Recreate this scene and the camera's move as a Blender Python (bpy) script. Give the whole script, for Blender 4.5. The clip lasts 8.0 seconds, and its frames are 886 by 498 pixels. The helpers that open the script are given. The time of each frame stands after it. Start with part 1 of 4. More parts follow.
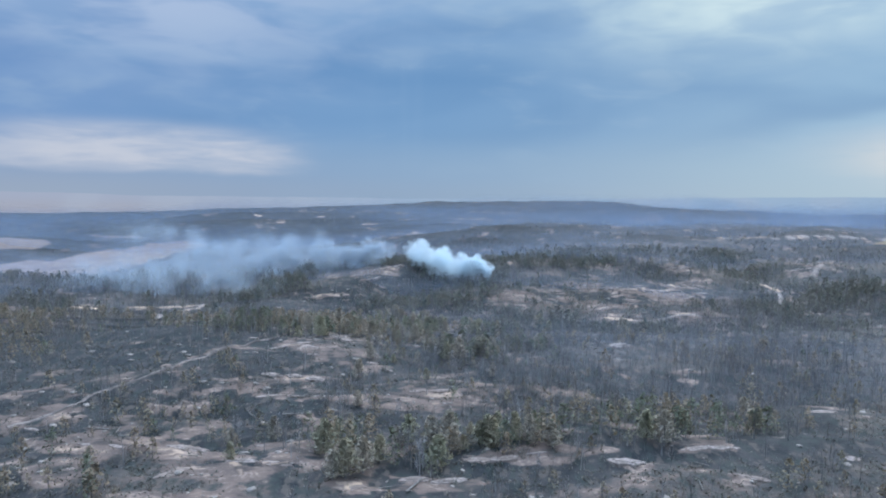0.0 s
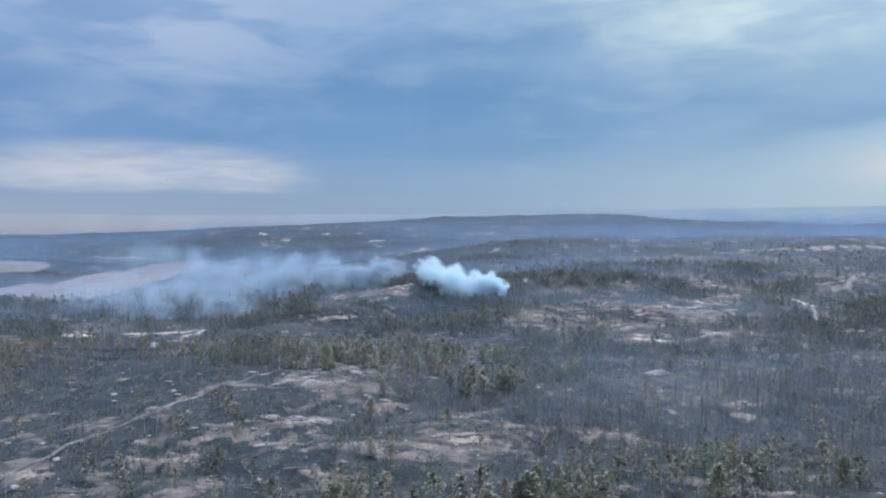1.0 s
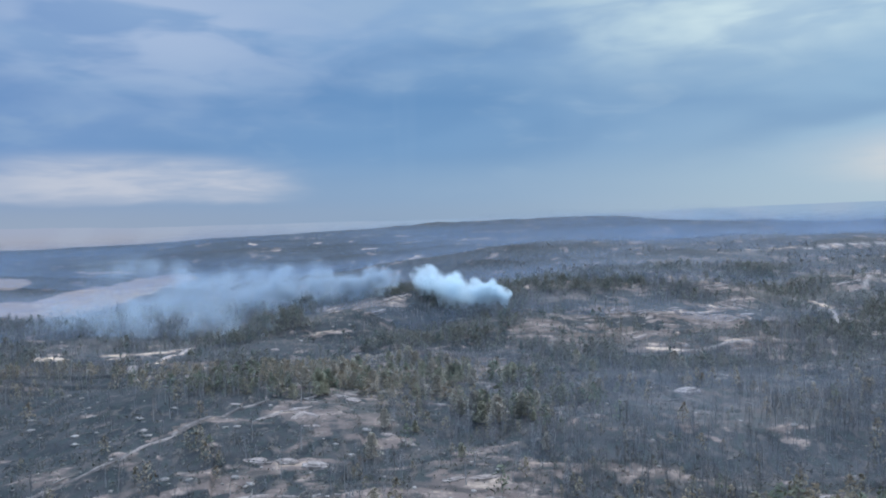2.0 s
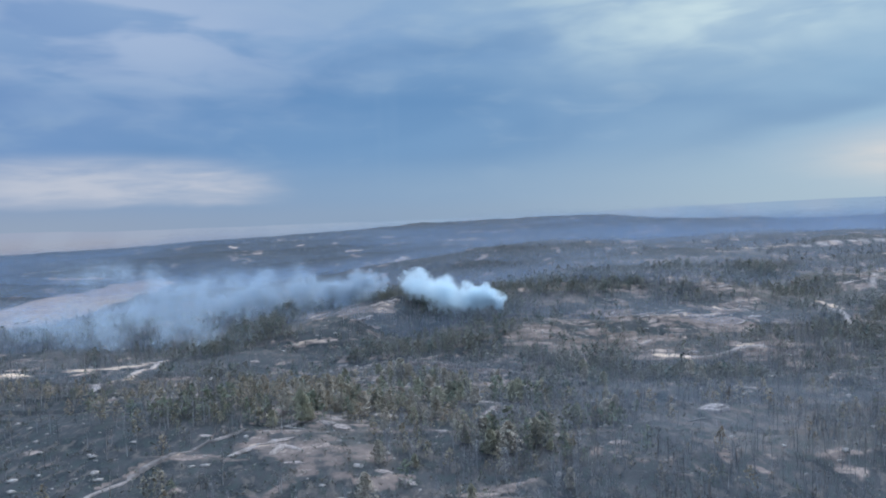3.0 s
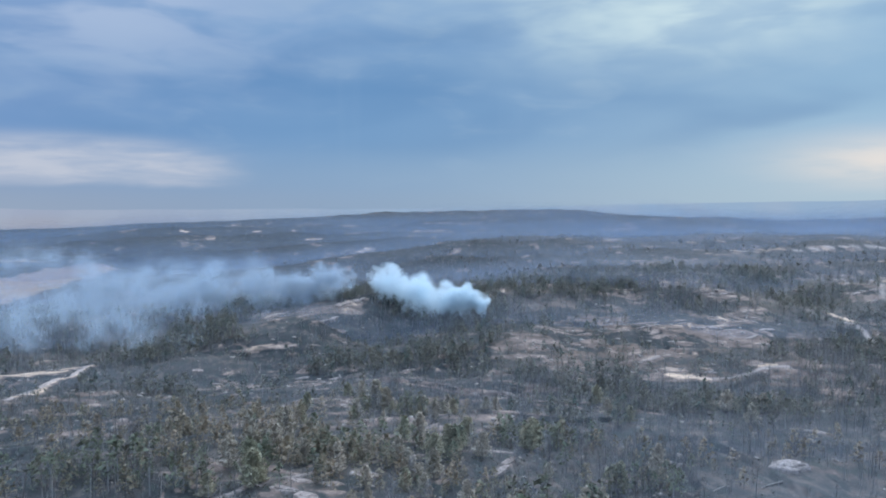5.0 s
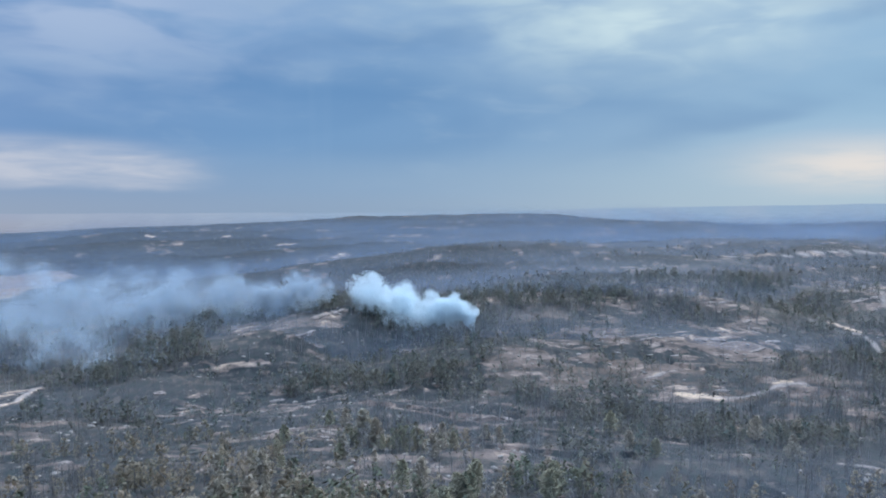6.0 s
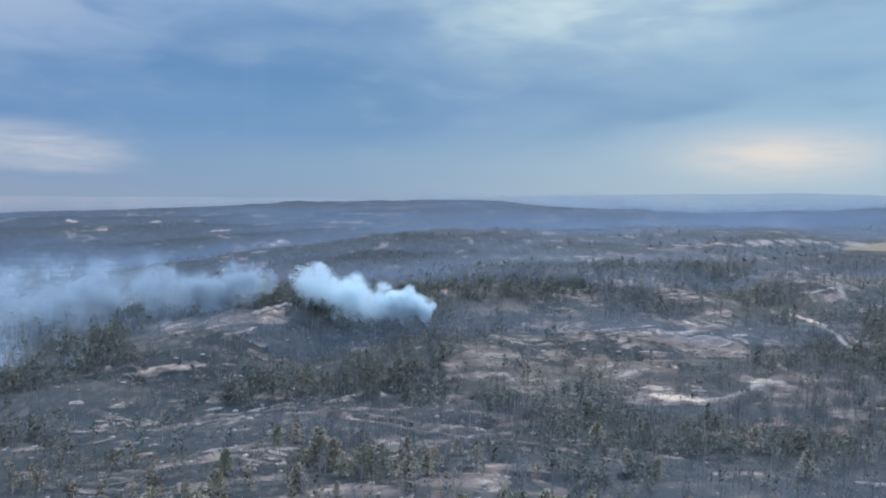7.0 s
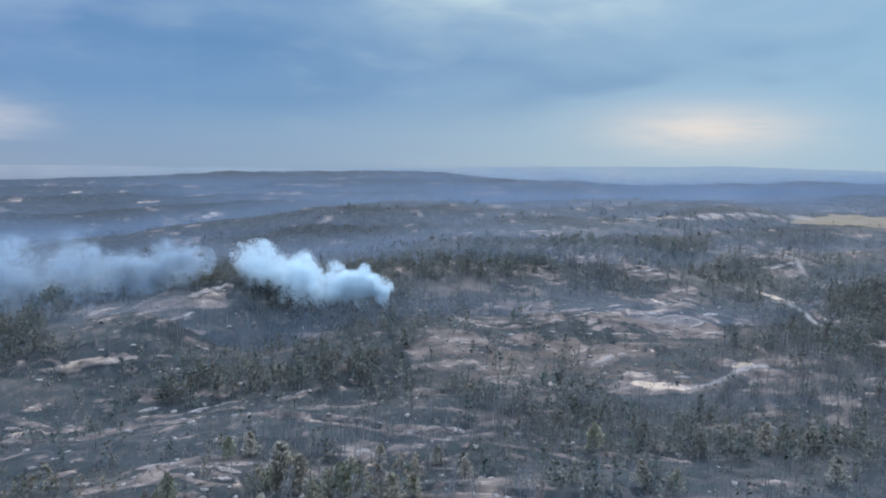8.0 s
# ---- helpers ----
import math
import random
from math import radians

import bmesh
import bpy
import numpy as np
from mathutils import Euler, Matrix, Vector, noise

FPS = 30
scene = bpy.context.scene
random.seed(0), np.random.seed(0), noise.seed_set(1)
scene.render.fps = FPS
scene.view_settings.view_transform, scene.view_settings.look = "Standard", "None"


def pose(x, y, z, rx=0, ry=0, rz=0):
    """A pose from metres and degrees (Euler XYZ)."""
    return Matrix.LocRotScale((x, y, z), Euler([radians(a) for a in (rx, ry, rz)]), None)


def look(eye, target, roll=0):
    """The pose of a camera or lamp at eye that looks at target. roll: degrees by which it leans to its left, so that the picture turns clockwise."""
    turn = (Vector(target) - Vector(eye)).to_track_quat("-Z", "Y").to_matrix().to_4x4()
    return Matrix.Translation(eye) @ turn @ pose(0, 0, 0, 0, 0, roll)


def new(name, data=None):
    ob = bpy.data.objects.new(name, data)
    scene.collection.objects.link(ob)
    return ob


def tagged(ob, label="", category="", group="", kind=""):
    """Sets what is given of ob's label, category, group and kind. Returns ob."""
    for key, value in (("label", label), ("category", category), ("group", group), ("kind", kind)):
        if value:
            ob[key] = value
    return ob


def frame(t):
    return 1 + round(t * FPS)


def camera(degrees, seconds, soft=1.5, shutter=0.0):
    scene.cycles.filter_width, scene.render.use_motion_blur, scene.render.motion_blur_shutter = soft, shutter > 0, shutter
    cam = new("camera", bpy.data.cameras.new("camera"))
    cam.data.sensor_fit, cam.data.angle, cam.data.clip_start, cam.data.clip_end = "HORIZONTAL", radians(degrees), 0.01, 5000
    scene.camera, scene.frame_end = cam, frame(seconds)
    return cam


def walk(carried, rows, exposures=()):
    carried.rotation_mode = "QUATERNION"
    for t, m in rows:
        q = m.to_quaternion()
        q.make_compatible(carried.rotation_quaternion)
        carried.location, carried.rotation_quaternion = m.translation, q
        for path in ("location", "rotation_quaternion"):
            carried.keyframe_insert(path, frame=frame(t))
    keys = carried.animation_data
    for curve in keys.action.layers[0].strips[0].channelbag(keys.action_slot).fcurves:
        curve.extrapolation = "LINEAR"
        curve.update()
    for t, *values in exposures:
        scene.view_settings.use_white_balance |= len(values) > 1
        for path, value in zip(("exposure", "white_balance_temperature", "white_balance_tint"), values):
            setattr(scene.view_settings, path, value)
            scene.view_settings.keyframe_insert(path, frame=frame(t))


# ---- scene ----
cam = camera(63.9, 8.0, soft=1.9)
PATH = [
    (0, (-1.791, 2.672, 70.724), (-1.782, 4.667, 70.577), 1.0),
    (0.5, (-4.331, 19.093, 70.712), (-4.33, 21.089, 70.583), 0.6),
    (1, (-6.87, 35.575, 70.716), (-6.879, 37.572, 70.611), 0.1),
    (1.5, (-9.382, 52.018, 70.737), (-9.391, 54.016, 70.647), -0.6),
    (3, (-16.663, 101.162, 70.838), (-16.603, 103.159, 70.748), -1.8),
    (3.5, (-19.249, 117.565, 70.901), (-19.17, 119.561, 70.792), -1.0),
    (4, (-21.947, 134.085, 70.965), (-21.841, 136.078, 70.845), -0.2),
    (4.5, (-24.694, 150.907, 71.049), (-24.551, 152.898, 70.926), 0.1),
    (6, (-32.978, 203.046, 71.586), (-32.724, 205.027, 71.478), 0.2),
    (6.5, (-35.687, 220.593, 71.637), (-35.36, 222.562, 71.519), 0.2),
    (7, (-38.43, 238.243, 71.629), (-38.003, 240.191, 71.483), 0.7),
    (7.5, (-41.087, 255.94, 71.608), (-40.561, 257.861, 71.421), 1.3),
    (8, (-43.695, 273.633, 71.589), (-43.093, 275.526, 71.365), 1.1),
]
walk(cam, [(t, look(eye, target, roll)) for t, eye, target, roll in PATH],
     exposures=[(0, 0.06, 6460, 10), (1, 0.05, 6420, 10), (1.5, 0.03, 6400, 10), (3, -0.06, 6400, 10), (4.5, 0, 6400, 10), (6, -0.01, 6400, 10), (6.5, -0.02, 6400, 10), (7.5, -0.09, 6400, 10), (8, -0.04, 6400, 10)])

# ---- light and sky ----
def lin(r, g, b):
    """Linear colour from 0 to 255 values."""
    return tuple((c / 255 / 12.92) if c <= 10 else ((c / 255 + 0.055) / 1.055) ** 2.4 for c in (r, g, b)) + (1.0,)


class Nodes:
    """Short ways to add and join nodes of one tree."""

    def __init__(self, tree):
        self.tree = tree
        tree.nodes.clear()

    def add(self, kind):
        return self.tree.nodes.new(kind)

    def put(self, socket, value):
        if isinstance(value, bpy.types.NodeSocket):
            self.tree.links.new(value, socket)
        else:
            socket.default_value = value

    def math(self, operation, a, b=0.0, clamp=False):
        node = self.add("ShaderNodeMath")
        node.operation, node.use_clamp = operation, clamp
        self.put(node.inputs[0], a)
        self.put(node.inputs[1], b)
        return node.outputs[0]

    def fit(self, value, low, high, a=0.0, b=1.0):
        node = self.add("ShaderNodeMapRange")
        node.interpolation_type = "SMOOTHSTEP"
        for k, v in enumerate((value, low, high, a, b)):
            self.put(node.inputs[k], v)
        return node.outputs[0]

    def mix(self, factor, a, b, blend="MIX"):
        node = self.add("ShaderNodeMix")
        node.data_type, node.blend_type = "RGBA", blend
        self.put(node.inputs[0], factor)
        self.put(node.inputs[6], a)
        self.put(node.inputs[7], b)
        return node.outputs[2]

    def noise(self, vector, scale, detail=4.0, rough=0.55, twist=0.0):
        node = self.add("ShaderNodeTexNoise")
        if vector is not None:
            self.put(node.inputs["Vector"], vector)
        for key, v in (("Scale", scale), ("Detail", detail), ("Roughness", rough), ("Distortion", twist)):
            node.inputs[key].default_value = v
        return node.outputs["Fac"]

    def vector(self, x, y, z):
        node = self.add("ShaderNodeCombineXYZ")
        for k, v in enumerate((x, y, z)):
            self.put(node.inputs[k], v)
        return node.outputs[0]

    def bell(self, a, b, ca, cb, wa, wb):
        """A soft oval spot round (ca, cb)."""
        u = self.math("DIVIDE", self.math("SUBTRACT", a, ca), wa)
        v = self.math("DIVIDE", self.math("SUBTRACT", b, cb), wb)
        q = self.math("ADD", self.math("MULTIPLY", u, u), self.math("MULTIPLY", v, v))
        return self.math("POWER", 2.718, self.math("MULTIPLY", q, -1.0))


SUN_HEIGHT, SUN_COMPASS = 38.0, 35.0
world = bpy.data.worlds.new("cloudy_sky")
scene.world = world
world.use_nodes = True
w = Nodes(world.node_tree)
sky = w.add("ShaderNodeTexSky")
sky.sky_type, sky.sun_disc = "NISHITA", False
sky.sun_elevation, sky.sun_rotation = radians(SUN_HEIGHT), radians(SUN_COMPASS)
axes = w.add("ShaderNodeSeparateXYZ")
w.put(axes.inputs[0], w.add("ShaderNodeTexCoord").outputs["Generated"])
DEG = 180 / math.pi
az = w.math("MULTIPLY", w.math("ARCTAN2", axes.outputs[0], axes.outputs[1]), DEG)
el = w.math("MULTIPLY", w.math("ARCSINE", axes.outputs[2]), DEG)
# one warped sheet of cloud, flattened towards the horizon
flat = w.vector(w.math("MULTIPLY", az, 0.075), w.math("MULTIPLY", el, 0.26), 3.1)
big = w.noise(flat, 0.8, 2.5, 0.45, 0.35)
fine = w.noise(w.vector(w.math("MULTIPLY", az, 0.16), w.math("MULTIPLY", el, 0.52), 8.4), 0.9, 3.5, 0.48, 0.3)
shaft = w.noise(w.vector(w.math("MULTIPLY", az, 0.30), w.math("MULTIPLY", el, 0.012), 1.7), 1.0, 3.0, 0.5)
ramp = w.add("ShaderNodeValToRGB")
w.put(ramp.inputs[0], w.fit(el, -2.0, 18.0))
ramp.color_ramp.elements[0].position, ramp.color_ramp.elements[0].color = 0.0, lin(150, 168, 196)
ramp.color_ramp.elements[1].position, ramp.color_ramp.elements[1].color = 1.0, lin(142, 170, 208)
for at, tone in ((0.10, lin(140, 166, 200)), (0.32, lin(118, 155, 198)), (0.62, lin(106, 146, 192))):
    ramp.color_ramp.elements.new(at).color = tone
ramp.color_ramp.interpolation = "EASE"
tone = w.mix(w.fit(az, -38.0, 2.0, 0.45, 0.0), ramp.outputs[0], lin(132, 152, 202))
tone = w.mix(w.math("MULTIPLY", w.bell(az, el, 38.0, -1.0, 26.0, 8.5), 0.85), tone, lin(190, 202, 212))
tone = w.mix(w.math("MULTIPLY", w.bell(az, el, -34.0, -1.0, 24.0, 3.0), 0.8), tone, lin(176, 178, 192))
tone = w.mix(w.math("MULTIPLY", w.bell(az, el, 50.0, 9.0, 24.0, 12.0), 0.7), tone, lin(172, 202, 224))
# loose cloud texture
tone = w.mix(w.math("MULTIPLY", w.fit(big, 0.45, 0.78), w.fit(el, 2.0, 12.0, 0.10, 0.42)), tone, lin(172, 192, 220))
tone = w.mix(w.math("MULTIPLY", w.fit(fine, 0.52, 0.75), w.fit(el, 0.5, 9.0, 0.05, 0.28)), tone, lin(186, 198, 216))
tone = w.mix(w.math("MULTIPLY", w.fit(big, 0.50, 0.22), w.fit(el, 2.5, 7.0, 0.0, 0.5)), tone, lin(90, 134, 182))
# rain shafts under the cloud base
tone = w.mix(w.math("MULTIPLY", w.fit(shaft, 0.45, 0.72), w.math("MULTIPLY", w.bell(az, el, -2.0, 8.0, 15.0, 9.0), 0.12)), tone, lin(160, 182, 212))
ragged = w.noise(w.vector(w.math("MULTIPLY", az, 0.14), w.math("MULTIPLY", el, 0.9), 5.2), 1.0, 4.0, 0.55, 0.3)
# bright bank low in the west with a level base
bank = w.bell(w.math("ADD", az, w.math("MULTIPLY", fine, 10.0)), el, -18.0, 3.0, 12.0, 1.9)
base = w.fit(w.math("ADD", el, w.math("MULTIPLY", fine, -1.2)), 0.6, 1.1)
bank = w.math("MULTIPLY", w.fit(bank, 0.08, 0.75), w.fit(w.math("ADD", az, w.math("MULTIPLY", fine, 4.0)), -7.0, -12.5))
tone = w.mix(w.math("MULTIPLY", w.math("MULTIPLY", bank, base), w.fit(ragged, 0.30, 0.66, 0.42, 0.95)), tone, lin(216, 208, 219))
# white cloud where the sun stands behind it, and a warm gap under it
veil = w.math("MULTIPLY", w.bell(az, el, 22.0, 17.5, 16.0, 5.6), w.fit(w.math("ADD", big, w.math("MULTIPLY", fine, 0.6)), 0.55, 0.95, 0.25, 1.0))
tone = w.mix(veil, tone, lin(216, 226, 228))
veil = w.math("MULTIPLY", w.bell(az, el, 24.0, 14.4, 11.0, 2.9), w.fit(fine, 0.35, 0.62, 0.25, 0.9))
tone = w.mix(veil, tone, lin(226, 234, 235))
veil = w.math("MULTIPLY", w.bell(az, el, -21.0, 14.5, 13.0, 5.0), w.fit(fine, 0.34, 0.60, 0.15, 0.95))
tone = w.mix(veil, tone, lin(188, 196, 222))
tone = w.mix(w.math("MULTIPLY", w.bell(az, el, 37.5, 3.3, 6.5, 1.7), w.fit(ragged, 0.3, 0.6, 0.6, 1.0)), tone, lin(250, 228, 220))
# the thick cloud overhead is brighter than the sky near the horizon
high = w.fit(el, 17.0, 60.0, 1.0, 6.0)
tone = w.mix(1.0, tone, (0.855, 1.0, 1.05, 1), "MULTIPLY")
tone = w.mix(w.fit(el, 20.0, 48.0, 0.0, 0.85), tone, lin(156, 173, 192))
cloud = w.add("ShaderNodeVectorMath")
cloud.operation = "SCALE"
w.put(cloud.inputs[0], tone)
w.put(cloud.inputs["Scale"], high)
back_cloud = w.add("ShaderNodeBackground")
w.put(back_cloud.inputs[0], cloud.outputs[0])
back_cloud.inputs[1].default_value = 0.93
back_sky = w.add("ShaderNodeBackground")
w.put(back_sky.inputs[0], sky.outputs[0])
back_sky.inputs[1].default_value = 0.08
over = w.add("ShaderNodeMixShader")
over.inputs[0].default_value = 0.93
w.put(over.inputs[1], back_sky.outputs[0])
w.put(over.inputs[2], back_cloud.outputs[0])
w.put(w.add("ShaderNodeOutputWorld").inputs[0], over.outputs[0])

sun = new("sun", bpy.data.lights.new("sun", "SUN"))
sun.data.energy, sun.data.angle, sun.data.color = 1.3, radians(24), (1.0, 0.957, 0.902)
sun.matrix_world = look((0, 0, 0), (-math.sin(radians(SUN_COMPASS)), -math.cos(radians(SUN_COMPASS)), -math.tan(radians(SUN_HEIGHT))))

# ---- shape of the land ----
def lattice(ix, iy, seed):
    h = (ix * 374761393 + iy * 668265263 + seed * 974634777) & 0xFFFFFFFF
    h = ((h ^ (h >> 13)) * 1274126177) & 0xFFFFFFFF
    return ((h ^ (h >> 16)) & 0xFFFF) / 65535.0


def value_noise(x, y, size, seed=0):
    """Smooth noise from 0 to 1 with features of that many metres."""
    x, y = np.asarray(x, float) / size + 1000, np.asarray(y, float) / size + 1000
    ix, iy = np.floor(x).astype(np.int64), np.floor(y).astype(np.int64)
    fx, fy = x - ix, y - iy
    fx, fy = fx * fx * (3 - 2 * fx), fy * fy * (3 - 2 * fy)
    a, b = lattice(ix, iy, seed), lattice(ix + 1, iy, seed)
    c, d = lattice(ix, iy + 1, seed), lattice(ix + 1, iy + 1, seed)
    return (a + (b - a) * fx) * (1 - fy) + (c + (d - c) * fx) * fy


def fractal(x, y, size, seed=0, octaves=4, gain=0.5):
    total, amp, norm = 0.0, 1.0, 0.0
    for k in range(octaves):
        total = total + amp * value_noise(x + 13.7 * k, y - 7.3 * k, size / 2 ** k, seed + k)
        norm += amp
        amp *= gain
    return total / norm


def step(a, b, v):
    t = np.clip((v - a) / (b - a), 0, 1)
    return t * t * (3 - 2 * t)


def hump(x, y, cx, cy, wx, wy, turn=0.0):
    c, s = math.cos(radians(turn)), math.sin(radians(turn))
    u, v = (x - cx) * c + (y - cy) * s, (y - cy) * c - (x - cx) * s
    return np.exp(-(u / wx) ** 2 - (v / wy) ** 2)


# rises (+) and hollows (-) along the valley: x, y, half length, half width, height
RISES = [
    (-118, 362, 55, 60, 9.4), (-108, 258, 26, 24, 5.0), (90, 262, 50, 40, -5.9), (-18, 288, 35, 30, -5.0), (40, 345, 45, 30, -2.2), (60, 375, 40, 30, -2.6),
    (204, 545, 40, 32, 7.0), (146, 560, 28, 24, 4.9), (138, 520, 26, 20, 4.0), (148, 472, 34, 22, -3.0), (10, 470, 34, 22, -5.0), (-216, 540, 50, 40, -2.6),
]
SPURS = [
    (170, 622, 45, 30, 6.7), (228, 690, 40, 38, 7.1), (364, 700, 34, 40, 8.3), (302, 697, 26, 26, -3.9), (370, 790, 60, 45, -4.1), (205, 750, 26, 24, 4.5),
    (15, 592, 26, 26, 4.2), (66, 605, 34, 30, 3.9), (-38, 632, 32, 24, -9.8), (-100, 606, 34, 26, -6.5), (-214, 636, 60, 50, -10.6),
]
BACK_SPURS = [
    (-90, 556, 50, 26, -7.9), (11, 548, 22, 16, -3.2), (-110, 670, 26, 20, -4.6), (-60, 690, 30, 22, 2.5), (-28, 706, 26, 20, 7.0), (41, 880, 150, 95, -26.0),
    (130, 800, 50, 50, 3.9), (500, 1080, 150, 120, 5.4), (-62, 862, 46, 40, 11.0), (-100, 1030, 240, 62, 15.0), (-20, 1240, 330, 105, -20.0),
]


def land(x, y):
    """Height of the ground, in metres: a knoll, a shallow valley, a rocky slope, a wooded ridge and hills behind."""
    x, y = np.asarray(x, float), np.asarray(y, float)
    z = -2.0 - 17 * hump(x, y, 0, 550, 900, 105, -4) - 4 * hump(x, y, -20, 470, 160, 70)
    z = z + 6 * hump(x, y, -90, 300, 90, 60) + 10 * hump(x, y, -80, 652, 62, 34, 20)
    right = step(-260, 160, x - 0.10 * (y - 700))
    z = z + step(600, 960, y) * (30 * right - 14 * (1 - right)) * (1 - 0.75 * step(1000, 1500, y))
    z = z + 10 * hump(x, y, 20, 900, 260, 130)
    z = z - 20 * hump(x, y, -560, 820, 300, 240)
    crest = 58 * step(-1350, -60, x) * (1 - 0.18 * step(300, 1100, x)) - 8
    z = z + crest * np.exp(-((y - 2000 + 0.12 * x) / 480) ** 2)
    z = z * (1 - 0.8 * step(2600, 3600, y)) - 120 * step(2400, 3700, y)
    for cx, cy, a, b, high in RISES + SPURS + BACK_SPURS:
        z = z + high * hump(x, y, cx, cy, a, b)
    near = 1 - step(2300, 3200, np.hypot(x, y))
    z = z + (fractal(x, y, 170, 3, 3) - 0.5) * 13 * near + (fractal(x, y * 1.5, 46, 9, 3) - 0.5) * 6.5 * near
    ledge = fractal(x, y, 120, 21, 2) * 6
    z = z + (ledge - np.floor(ledge) - 0.5) ** 3 * 7 * near * step(120, 260, y)
    return z + (fractal(x, y, 420, 31, 3) - 0.5) * 34 * step(900, 1700, np.hypot(x, y)) * near


# ---- what covers the land ----
# bare rock and sand: x, y, half length, half width, turn, strength
CLEARINGS = [
    (136, 521, 9, 8, 0, 1.7), (129, 537, 9, 6, 0, 0.65), (127, 524, 26, 11, 0, 0.58), (95, 534, 26, 7, 0, 0.54), (90, 633, 30, 13, 20, 0.43), (47, 571, 16, 8, 0, 0.43),
    (179, 525, 11, 6, 10, 0.68), (196, 604, 27, 17, -20, 0.61), (130, 562, 19, 9, -10, 0.58), (198, 532, 20, 8, 0, 0.58),
]
FLANK_CLEARINGS = [
    (70, 582, 42, 42, 0, 0.36), (255, 721, 6, 15, -25, 0.65), (381, 710, 26, 12, 30, 0.54), (381, 895, 26, 9, -8, 0.65), (469, 911, 46, 6, 4, 0.43), (-109, 679, 15, 13, 10, 0.62),
    (-60, 663, 34, 10, 25, 0.54),
]
NEAR_CLEARINGS = [
    (-2, 484, 7, 5, 0, 0.72), (-55, 313, 19, 20, 0, 0.54), (-280, 555, 15, 15, 0, 1), (-237, 575, 28, 9, 5, 1), (-2, 182, 17, 6, 0, 0.58), (-40, 312, 16, 12, 0, 0.5),
    (-100, 179, 17, 9, 0, 0.58), (-57, 183, 21, 8, 0, 0.65), (-53, 271, 12, 7, 0, 0.65), (30, 199, 26, 6, -6, 0.54), (77, 200, 11, 5, 0, 0.58), (88, 230, 14, 4, 0, 0.43),
]
FAR_CLEARINGS = [
    (-348, 1545, 14, 30, 25, 1.02), (-276, 1619, 12, 34, -30, 0.98), (-279, 1797, 8, 20, 0, 1.02), (-198, 1580, 21, 18, 0, 1.02), (-141, 1478, 20, 16, -8, 1.08),
    (-59, 1327, 32, 12, 4, 1.02), (41, 1527, 18, 22, 0, 0.86), (82, 1519, 16, 26, 0, 0.86), (-85, 1701, 18, 30, 0, 0.65), (-420, 1650, 14, 40, 30, 0.98), (150, 1480, 16, 14, 0, 0.75),
]
FIELDS = [(-462, 1010, 74, 245, -8, 1.0), (-545, 900, 75, 95, 0, 1.0), (640, 893, 110, 36, 5, 1.0), (-690, 1120, 70, 50, 0, 0.9), (-570, 1262, 80, 15, 0, 0.8)]
TRACKS = [
    [(138, 516), (153, 518), (167, 523), (179, 528), (192, 528)],
    [(-188, 470), (-203, 531), (-198, 539), (-201, 604)],
    [(287, 660), (299, 627), (284, 589)],
    [(365, 912), (416, 896), (518, 919), (593, 898)],
    [(357, 679), (381, 710), (412, 772)],
]
# the walked path over the knoll
PATHWAY = [(-137, 222), (-115, 251), (-103, 267), (-95, 290), (-87, 312), (-71, 328), (-50, 354), (-20, 372), (13, 371)]
TERRACE = [(-132, 541), (-74, 566), (-34, 545), (0, 519), (38, 497), (62, 460), (92, 437)]
# pale ledges, stony strips and small bare spots: x, y, half length, half width, turn, strength
KNOLL_STREAKS = [
    (73, 172, 3.9, 1.3, -22, 0.6), (-22, 177, 4.3, 1, 50, 0.86), (75, 177, 4.5, 1.7, -48, 0.69), (-46, 181, 5.8, 3, -4, 0.73), (-67, 183, 10, 3.5, -9, 0.73),
    (-55, 183, 6.5, 1.2, -58, 0.86), (-44, 185, 5.7, 1, -23, 1), (-11, 186, 4.6, 1.1, -5, 0.69), (50, 190, 6.9, 1.7, -3, 0.77), (74, 196, 10.4, 1.6, 0, 0.73),
    (-62, 197, 5.1, 1, -21, 0.69), (13, 198, 8.4, 1.7, 0, 0.73), (-74, 202, 6.6, 1.4, -7, 0.79), (78, 206, 7.6, 4.8, -17, 0.45), (-75, 222, 10.9, 5.5, -1, 0.45),
    (-98, 224, 8, 5.2, -8, 0.53),
]
KNOLL_BACK_STREAKS = [
    (96, 244, 14.3, 2.1, -38, 0.73), (-44, 245, 8.6, 1.7, 20, 0.67), (-97, 245, 6.7, 2.1, 0, 0.58), (-81, 250, 8.4, 1.7, 22, 0.62), (-65, 251, 3.8, 1.6, 6, 0.69),
    (-56, 271, 14, 2.8, -5, 0.79), (13, 271, 5, 1.9, -46, 0.77), (-31, 289, 7.8, 1.7, 8, 0.73), (-94, 292, 16.4, 1.2, 62, 0.77), (-32, 294, 14.3, 1.7, 13, 0.73),
    (-92, 298, 10.6, 2.6, 56, 0.86), (-42, 299, 20.6, 5.4, -29, 0.47), (-46, 301, 9.5, 5.7, 30, 0.56), (-57, 302, 2.6, 1.7, -17, 0.86), (70, 306, 4.2, 2, 0, 0.77),
    (-66, 312, 8.9, 1.8, 9, 0.77),
]
